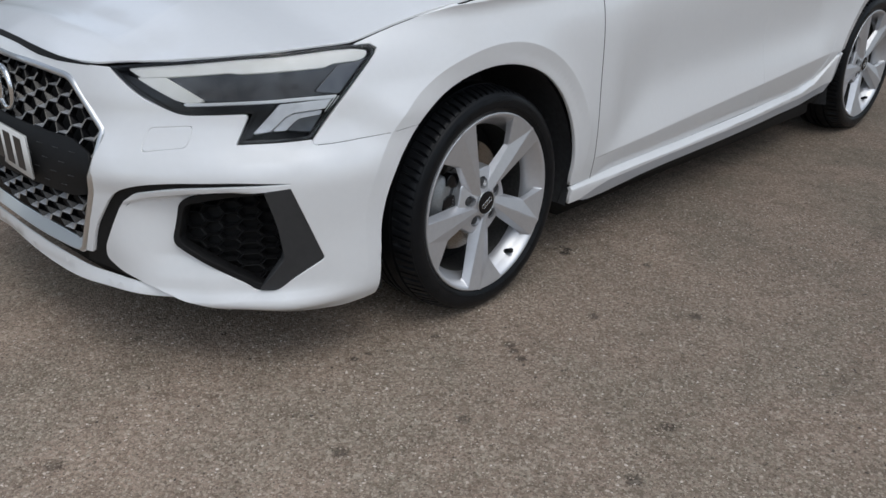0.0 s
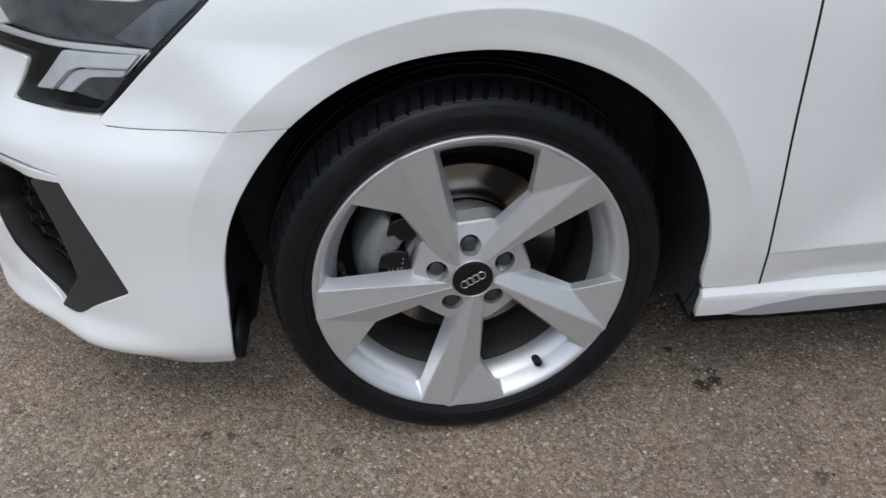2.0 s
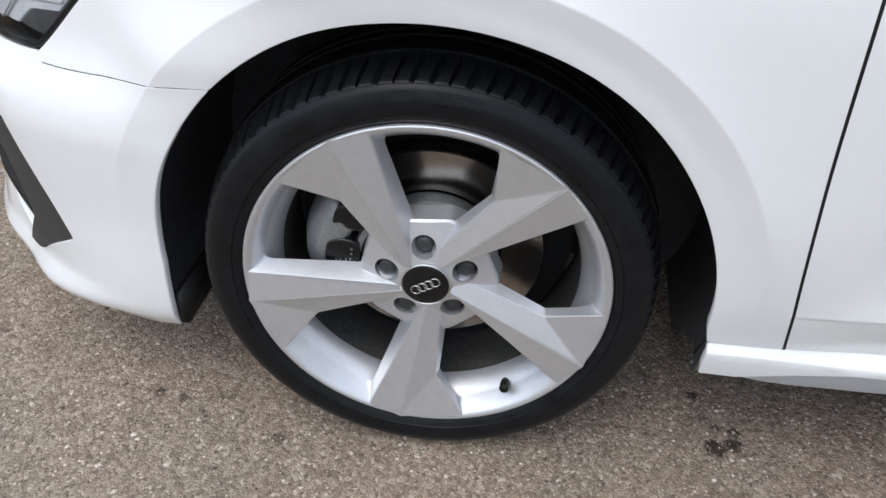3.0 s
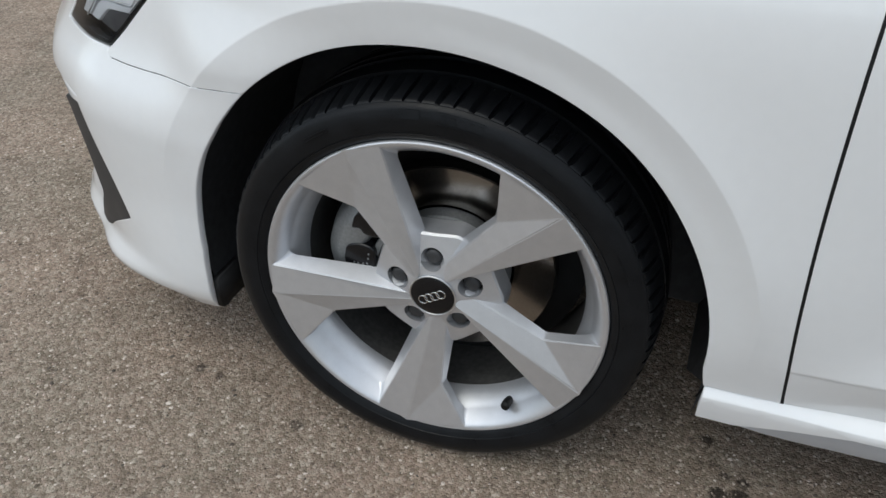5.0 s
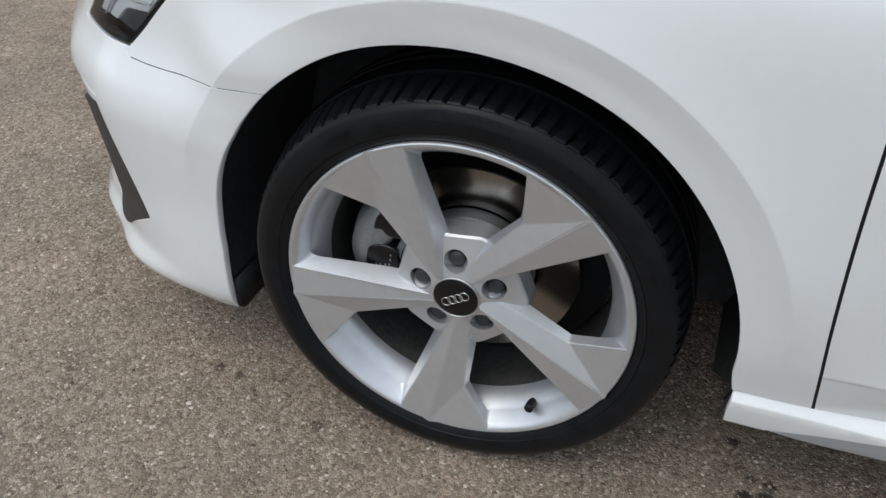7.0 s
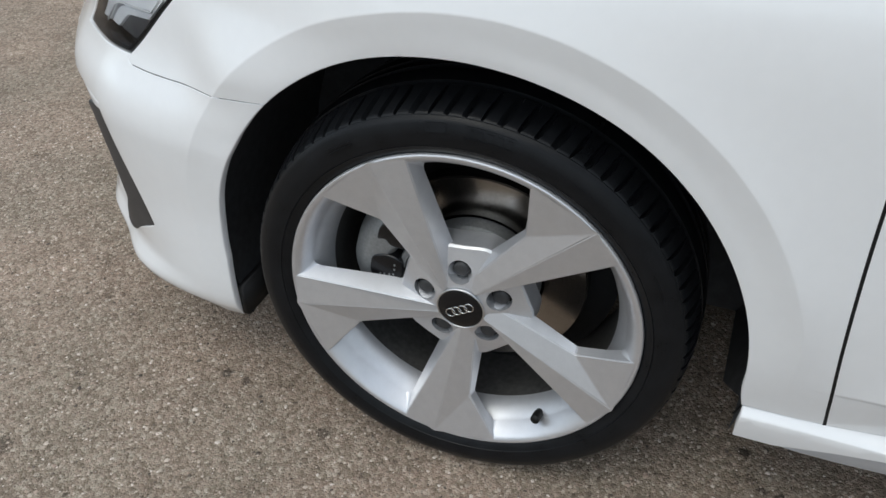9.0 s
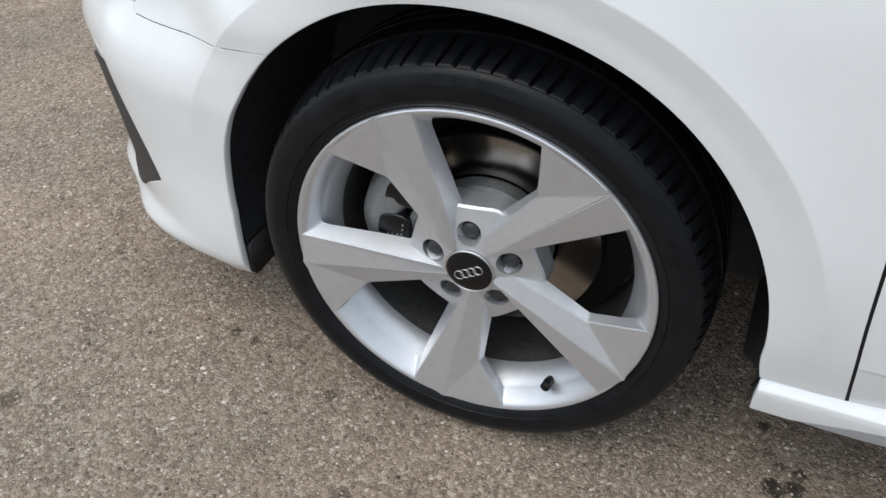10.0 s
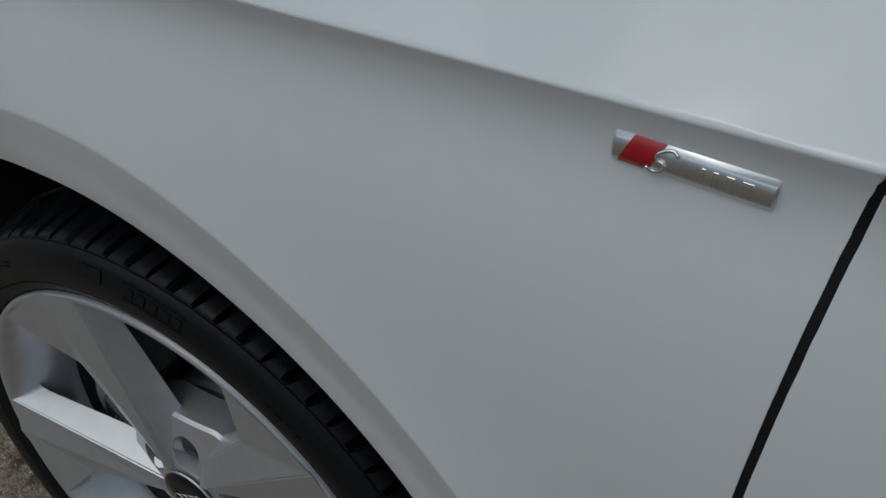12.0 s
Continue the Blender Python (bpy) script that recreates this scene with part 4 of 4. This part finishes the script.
# ---- wheel, about its own hub: x to the rear, y inwards, z up ----
def polar(r, a, y):
    return Vector((r * math.cos(radians(a)), y, r * math.sin(radians(a))))


RIM_BORE = ((-.0034, -.0024, -.0004, .003, .008, .014, .0215, .0275, .04), (.2450, .2425, .2398, .2368, .2335, .2300, .2262, .2225, .2150))


def window_corner(bm, front, back, side, reach, rows=8, n=10):
    """Rounds the corner of a window where a spoke's wall meets the bore of the rim: a hollow fillet, row by row from
    the face inwards. front, back: the wall's edges, each from its inner to its outer point."""
    grid = []
    for k in range(rows):
        u = k / (rows - 1)
        p, q = front[0].lerp(back[0], u), front[1].lerp(back[1], u)
        d = (q - p).normalized()
        c = p.copy()
        while math.hypot(c.x, c.z) < np.interp(c.y, *RIM_BORE) and (c - p).length < .3:
            c = c + d * .0004
        r, a = math.hypot(c.x, c.z), math.degrees(math.atan2(c.z, c.x))
        run = reach * (.12 + .88 * u)
        ends = c - d * run, polar(r, a + side * math.degrees(run / r), c.y)
        row = []
        for i in range(n + 1):
            t = i / n
            w = ends[0] * (1 - t) ** 2 + c * 2 * t * (1 - t) + ends[1] * t * t
            w += polar(.0006 * t * t, math.degrees(math.atan2(w.z, w.x)), 0) - side * .0005 * (1 - t) ** 2 * Vector((-math.sin(radians(a)), 0, math.cos(radians(a))))
            row.append(bm.verts.new(w))
        grid.append((row, c))
    tip = bm.verts.new(grid[0][1] + polar(.001, math.degrees(math.atan2(grid[0][1].z, grid[0][1].x)), 0))
    for i in range(n):
        fan = (tip, grid[0][0][i], grid[0][0][i + 1])
        bm.faces.new(fan if side > 0 else fan[::-1])
        for (A, _), (B, _) in zip(grid, grid[1:]):
            quad = (A[i], B[i], B[i + 1], A[i + 1])
            bm.faces.new(quad if side > 0 else quad[::-1])


def build_wheel():
    """The rim carries its spokes, tyre, cap, bolts, brake disc and caliper."""
    lip = [(.2495, .004), (.2502, .0), (.2492, -.0026), (.2475, -.0036), (.2450, -.0034), (.2425, -.0024), (.2398, -.0004), (.2368, .0030), (.2335, .0080), (.2300, .0140), (.2262, .0215), (.2248, .0245), (.2225, .0275), (.2150, .0400), (.2105, .0520), (.2095, .058), (.2150, .060), (.2260, .058), (.2495, .02)]
    rim = part("wheel", solid(revolve(lip, 120, True)), alloy, car, "silver five-spoke alloy wheel with black tyre", angle=24)
    part("barrel", solid(revolve([(.2098, .057), (.2105, .085), (.2120, .150), (.222, .200), (.230, .205), (.236, .19), (.222, .15), (.2265, .058)], 96, True)), dark_barrel, rim, "dark inner barrel", angle=30)
    # spokes: three facets each, side walls drawn back with draft
    for k in range(5):
        o = 72 * k
        v = dict(H1=(.038, 47, .0175), H2=(.0338, 57, .0098), H3=(.044, 80, .022), E=(.2446, 33.32, -.0030), A=(.2446, 39.4, -.0032), F=(.2446, 45.4, -.0044), B=(.2446, 52.5, -.0032), C=(.2446, 60.5, -.0032), K=(.168, 58.7, .010), W=(.2446, 67.85, -.0030))
        bm = bmesh.new()
        f = {q: bm.verts.new(polar(r, a + o, y)) for q, (r, a, y) in v.items()}
        bk = dict(H1=(.040, 25, .048), E=(.2235, 31.4, .022), K=(.167, 60.4, .024), N=(.2050, 64.3, .022), W=(.2275, 66.4, .024), H3=(.052, 90, .046), M=(.228, 50, .040), H2=(.036, 52, .05))
        b = {q: bm.verts.new(polar(r, a + o, y)) for q, (r, a, y) in bk.items()}
        for q in (("H1", "E", "A", "F", "H2"), ("H2", "F", "K", "H3"), ("F", "B", "C", "W", "K")):
            bm.faces.new([f[w] for w in q])
        bm.faces.new((f["E"], f["H1"], b["H1"], b["E"]))
        bm.faces.new((f["H3"], f["K"], b["K"], b["H3"]))
        bm.faces.new((f["K"], f["W"], b["N"], b["K"]))
        bm.faces.new((f["W"], b["W"], b["N"]))
        bm.faces.new((f["W"], f["C"], f["B"], f["F"], f["A"], f["E"], b["E"], b["M"], b["W"]))
        bm.faces.new((f["H1"], f["H2"], f["H3"], b["H3"], b["H2"], b["H1"]))
        bm.faces.new((b["H1"], b["H2"], b["H3"], b["K"], b["N"], b["M"], b["E"]))
        bm.faces.new((b["N"], b["W"], b["M"]))
        bmesh.ops.recalc_face_normals(bm, faces=bm.faces[:])
        ed = [e for e in bm.edges if e.calc_face_angle(0) > radians(12) and not all(v.co.length > .22 for v in e.verts)]
        bmesh.ops.bevel(bm, geom=ed, offset=.0013, segments=2, affect="EDGES", clamp_overlap=True)
        at = lambda q: polar(q[0], q[1] + o, q[2])
        window_corner(bm, (at(v["H1"]), at(v["E"])), (at(bk["H1"]), at(bk["E"])), -1, .011)
        window_corner(bm, (at(v["K"]), at(v["W"])), (at(bk["K"]), at(bk["N"])), 1, .012)
        part("spoke", bm, alloy, rim, angle=9)
    # hub: a shallow cone of five lobed pads with bolt holes through it
    def pad(r):
        return .0135 + max(0, r - .034) * .27
    bm = bmesh.new()
    edge, loops = [], []
    for j in range(120):
        a = j * 3.0
        d = abs((a - 93.5 + 36) % 72 - 36)
        loops.append((.0905 / math.cos(radians(d)) if d < 20 else .0965, a))
    rim_loop = [bm.verts.new(polar(r, a, 0)) for r, a in loops]
    hole_loops = [[bm.verts.new(polar(.0565, 93.5 + 72 * k, 0) + polar(.0172, q * 15, 0)) for q in range(24)] for k in range(5)]
    cap_loop = [bm.verts.new(polar(.031, a * 6, 0)) for a in range(60)]
    for lp in (rim_loop, cap_loop, *hole_loops):
        edge += [bm.edges.new((lp[i - 1], lp[i])) for i in range(len(lp))]
    bmesh.ops.triangle_fill(bm, use_beauty=True, edges=edge)
    for lp, dy, grow in ((rim_loop, .003, .0025), *((h, .0015, 0) for h in hole_loops)):
        prev = lp
        c = sum((v.co for v in lp), Vector()) / len(lp)
        for d, g in ((dy, grow), (.034, grow * 2)):
            ring = [bm.verts.new(v.co + Vector((0, d, 0)) + (v.co - c).normalized() * g) for v in lp]
            for i in range(len(lp)):
                bm.faces.new((prev[i - 1], prev[i], ring[i], ring[i - 1]))
            prev = ring
    for v in bm.verts:
        v.co.y += pad(math.hypot(v.co.x, v.co.z))
    part("hub", solid(bm), alloy, rim, angle=25)
    for k in range(5):
        c = polar(.0565, 93.5 + 72 * k, 0)
        well = revolve([(.0185, .038), (.0001, .038)], 20)
        bolt = revolve([(.0001, .0245), (.0085, .0245), (.0098, .0255), (.0118, .0275), (.0125, .039)], 24)
        for b in (well, bolt):
            for v in b.verts:
                v.co += c
        part("bolt_well", well, black_plastic, rim)
        part("bolt_cap", solid(bolt), grey_plastic, rim, "dark grey bolt cap", angle=40)
    part("centre_cap", solid(revolve([(.0001, .0080), (.020, .0084), (.0300, .0094), (.0320, .0106), (.0325, .018)], 48)), gloss_black, rim, "gloss black centre cap with silver rings", angle=40)
    part("cap_ring", solid(revolve([(.0335 + .0013 * math.cos(a), .0108 + .0013 * math.sin(a)) for a in np.linspace(0, 6.283, 8, endpoint=False)], 48, True)), satin, rim)
    for k in range(4):
        t = revolve([(.0066 + .0009 * math.cos(a), .0007 * math.sin(a)) for a in np.linspace(0, 6.283, 6, endpoint=False)], 24, True)
        for v in t.verts:
            q = v.co + Vector(((k - 1.5) * .0099, .0077, 0))
            v.co = Matrix.Rotation(radians(-29), 3, "Y") @ q
        part("emblem_ring", solid(t), chrome, rim)
    # valve with its dust cap
    bm = rod([polar(.2260, -58.6, .034), polar(.2195, -58.0, .022), polar(.2160, -57.6, .012), polar(.2148, -57.5, .0075), polar(.2143, -57.5, .0060)], .0070, 14)
    part("valve", solid(bm), black_plastic, rim, "black rubber valve")
    # brake
    part("brake_disc", solid(revolve([(.0965, .126), (.0965, .1005), (.0975, .0995), (.157, .0995), (.159, .1015), (.159, .126)], 96)), steel, rim, "worn steel brake disc", angle=30)
    part("disc_hat", solid(revolve([(.04, .0735), (.0890, .0735), (.0925, .0785), (.0935, .0995)], 72)), cast, rim, angle=30)
    bm = bmesh.new()
    angs = np.linspace(142, 190, 14)
    ring = [(.112, .055), (.118, .046), (.150, .046), (.168, .060), (.176, .090), (.176, .130), (.112, .130), (.110, .080)]
    rows = [[bm.verts.new(polar(r + .008 * math.sin((a - 142) / 48 * math.pi), a, y - .006 * math.sin((a - 142) / 48 * math.pi))) for r, y in ring] for a in angs]
    for A, B in zip(rows, rows[1:]):
        for j in range(len(ring)):
            bm.faces.new((A[j], A[(j + 1) % 8], B[(j + 1) % 8], B[j]))
    bm.faces.new(rows[0])
    bm.faces.new(rows[-1][::-1])
    part("caliper", solid(bm, .003, 1), cast, rim, "grey cast brake caliper", angle=35)
    pocket = [(-.146, .010), (-.141, .040), (-.122, .047), (-.096, .043), (-.096, -.006), (-.136, -.006)]
    boot = [(-.131, .071), (-.118, .074), (-.112, .064), (-.088, .060), (-.078, .090), (-.098, .106), (-.124, .098)]
    for piece, points in (("caliper_pocket", pocket), ("caliper_boot", boot)):
        bm = bmesh.new()
        loop = fillet(points, .013, 6)
        rows = [[bm.verts.new((x, y, z)) for x, z in (loop if not d else grown(loop, -d))] for y, d in ((.060, 0), (.0395, 0), (.0382, .0010), (.0376, .0026))]
        for A, B in zip(rows, rows[1:]):
            for k in range(len(A)):
                bm.faces.new((A[k - 1], A[k], B[k], B[k - 1]))
        bm.faces.new(rows[-1])
        part(piece, solid(bm), gloss_black, rim, angle=35)
    for x, z in ((-.129, .012), (-.123, .012), (-.115, .013), (-.109, .014), (-.107, .023), (-.106, .031)):
        part("bar", block((x - .0012, .0370, z - .0016), (x + .0012, .0380, z + .0016), 0), cast, rim, smooth=False)
    bm = bmesh.new()
    ring = [(.0975, .052), (.0985, .047), (.1065, .047), (.1080, .052), (.1080, .075), (.0975, .075)]
    rows = [[bm.verts.new(polar(r, a, y)) for r, y in ring] for a in np.linspace(140, 186, 16)]
    for A, B in zip(rows, rows[1:]):
        for j in range(6):
            bm.faces.new((A[j], A[(j + 1) % 6], B[(j + 1) % 6], B[j]))
    part("caliper_bracket", solid(bm), cast, rim, "grey cast bracket", angle=35)
    part("drum_back", solid(revolve([(.04, .14), (.20, .14)], 48)), black_plastic, rim)
    tyre(rim)
    return rim


def tyre(rim):
    """Sidewall, rounded shoulder cut by cross grooves, and a ribbed tread, flattened where it stands."""
    prof = [(.2455, .016), (.2490, .0035), (.2535, -.0015), (.2580, -.0040), (.2625, -.0064), (.2632, -.0056), (.2640, -.0068), (.2720, -.0085), (.2800, -.0088), (.2850, -.0080), (.2890, -.0066), (.2925, -.0053), (.2955, -.0039), (.2983, -.0018), (.3007, .0010), (.3007, .0024), (.3018, .0030),
            (.3036, .0054), (.3062, .0120), (.3090, .0235), (.3115, .0355), (.3138, .0480), (.3152, .0555), (.3080, .0565), (.3080, .0635), (.3160, .0645), (.3180, .0900), (.3182, .0950), (.3110, .0960), (.3110, .1050), (.3184, .1060), (.3184, .1190), (.3110, .1200), (.3110, .1290), (.3182, .1300), (.3160, .1600), (.3080, .1610), (.3080, .1690),
            (.3155, .1700), (.3110, .1980), (.2990, .2200), (.2700, .2300), (.2455, .2150)]
    cut = {16: .0010, 17: .0034, 18: .0068, 19: .0085, 20: .0080, 21: .0055, 22: .0020}
    bm = bmesh.new()
    pitch, rings = 87, []
    def steps(i):
        w = {16: .05, 17: .10, 18: .155, 19: .185, 20: .17, 21: .11, 22: .06}.get(i, .06)
        return (0, .25, .78 - w - .05, .78 - w, .78 - w + .04, .78 + w)
    for i, (r, y) in enumerate(prof):
        row = []
        for q, (p, f) in enumerate((p, f) for p in range(pitch) for f in steps(i)):
            ph = q % 6
            a = radians(2.05) + (p + f + .07 * math.sin(p * 2.4)) * 2 * math.pi / pitch
            rr = r - (cut.get(i, 0) if ph in (4, 5) else 0)
            aa = a - max(0, min(y, .06)) * .55
            z = rr * math.sin(aa)
            row.append(bm.verts.new((rr * math.cos(aa), y, max(z, -.3113))))
        rings.append(row)
    n = pitch * 6
    for A, B in zip(rings, rings[1:]):
        for j in range(n):
            bm.faces.new((A[j], B[j], B[(j + 1) % n], A[(j + 1) % n]))
    part("tyre", solid(bm), rubber, rim, "black low-profile road tyre", angle=28)
    # raised maker's mark, as plain bars, and a size mark
    for a0, a1, r0, r1 in [(76, 77.2, .2765, .2845), (78.2, 79.6, .2765, .2845), (80.6, 82, .2765, .2845), (83, 84.4, .2765, .2845), (85.4, 86.2, .2765, .2845), (75.5, 87.5, .2865, .2878), (75.5, 87.5, .2735, .2745),
                           (52, 53, .270, .275), (54, 55, .270, .275), (56, 57.5, .270, .275), (58.3, 59.3, .270, .275), (92, 97, .2765, .2875), (118, 126, .2770, .2785), (118, 126, .2730, .2745), (20, 28, .2740, .2755)]:
        bm = bmesh.new()
        top, low = [], []
        for a in np.linspace(a0, a1, max(2, int((a1 - a0) / 1.5) + 1)):
            row = []
            for r in (r0 + .007, r1 + .007):
                y = np.interp(r, [p[0] for p in prof[:5] + prof[7:14]], [p[1] for p in prof[:5] + prof[7:14]])
                row += [bm.verts.new(polar(r, a, y - .0012)), bm.verts.new(polar(r, a, y + .002))]
            top.append(row)
        for A, B in zip(top, top[1:]):
            bm.faces.new((A[0], A[2], B[2], B[0]))
            bm.faces.new((A[0], B[0], B[1], A[1]))
            bm.faces.new((A[2], A[3], B[3], B[2]))
        part("raised_bar", solid(bm), rubber, rim, smooth=False)


def build_badge():
    """Silver fender badge with a red slanted field and pale bars."""
    c = on_skin(.3967, .8437, 0)
    q = normals(np.array([.3967]), np.array([.84]))[0]
    back = Vector(q)
    along = (on_skin(.42, .8437) - on_skin(.37, .8437)).normalized()
    up = back.cross(along).normalized()
    if up.z < 0:
        up = -up

    w, h = .0318, .0068

    def bow(u):
        """Height of the half-round face at u across it."""
        return -.0012 + .0050 * math.sqrt(max(0, 1 - (u / (h + .0006)) ** 2))
    us = [h * math.sin(radians(k)) for k in range(-90, 91, 15)]
    bm = bmesh.new()
    ends = [[bm.verts.new(c + along * a + up * u + back * y) for u, y in [(-h, -.005)] + [(u, bow(u) - (.0008 if abs(a) == w else 0)) for u in us] + [(h, -.005)]] for a in (-w, -w + .0008, w - .0008, w)]
    for A, B in zip(ends, ends[1:]):
        for j in range(len(A) - 1):
            bm.faces.new((A[j], A[j + 1], B[j + 1], B[j]))
    bm.faces.new(ends[0])
    bm.faces.new(ends[-1][::-1])
    badge = part("badge", solid(bm), satin, car, "silver half-round badge with a red slanted field", angle=40)

    def patch(a0, a1, u0, u1, slant, high):
        """A raised field laid over the round face."""
        bm = bmesh.new()
        rows = []
        for k in range(9):
            u = u0 + (u1 - u0) * k / 8
            rows.append([bm.verts.new(c + along * (a + slant * u) + up * u + back * (bow(u) + y)) for a, y in ((a0, -.0004), (a0, high), (a1, high), (a1, -.0004))])
        for A, B in zip(rows, rows[1:]):
            for j in range(3):
                bm.faces.new((A[j], A[j + 1], B[j + 1], B[j]))
        bm.faces.new(rows[0])
        bm.faces.new(rows[-1][::-1])
        return solid(bm)
    part("red_field", patch(-.0265, -.0135, -.0064, .0064, .42, .0003), red, badge, angle=40)
    for a, b in ((.004, .0055), (.0085, .0105), (.0135, .0165), (.0195, .0235)):
        part("bar", patch(a, b, -.0033, .0026, .0, .0007), chrome, badge, angle=40)
    # a pale double bend laid over the field's edge
    bend = [(-.0060, .0036), (-.0085, .0050), (-.0118, .0044), (-.0138, .0022), (-.0126, .0002), (-.0098, -.0006), (-.0086, -.0022), (-.0100, -.0046), (-.0132, -.0054), (-.0160, -.0040)]
    bend = spline([(x, u, 0) for x, u in bend], .0008)
    part("bend", rod([c + along * (x + .25 * u) + up * u + back * (bow(u) + .0006) for x, u, _ in bend], .00085, 8), chrome, badge, "pale raised double bend")


bumper = build_bumper()
build_front(bumper)
for side in (0, 1):
    build_headlight(side)
    build_side(side)
    build_arch(0, side)
    build_arch(WHEELBASE, side)
    build_deflector(side)
build_shell()
build_hood()
build_cabin()
build_badge()


def place(wheel, m):
    wheel.matrix_basis = m
    return wheel


first = place(build_wheel(), pose(0, .0005, AXLE_Z, 0, 0, 3.0))
rear = place(copy_thing(first, pose(WHEELBASE, .014, AXLE_Z)), pose(WHEELBASE, .014, AXLE_Z, 0, 0, 0))
for x, turned in ((0, 183.0), (WHEELBASE, 180.0)):
    place(copy_thing(first, Matrix()), pose(x, 2 * YC, AXLE_Z, 0, 0, turned))
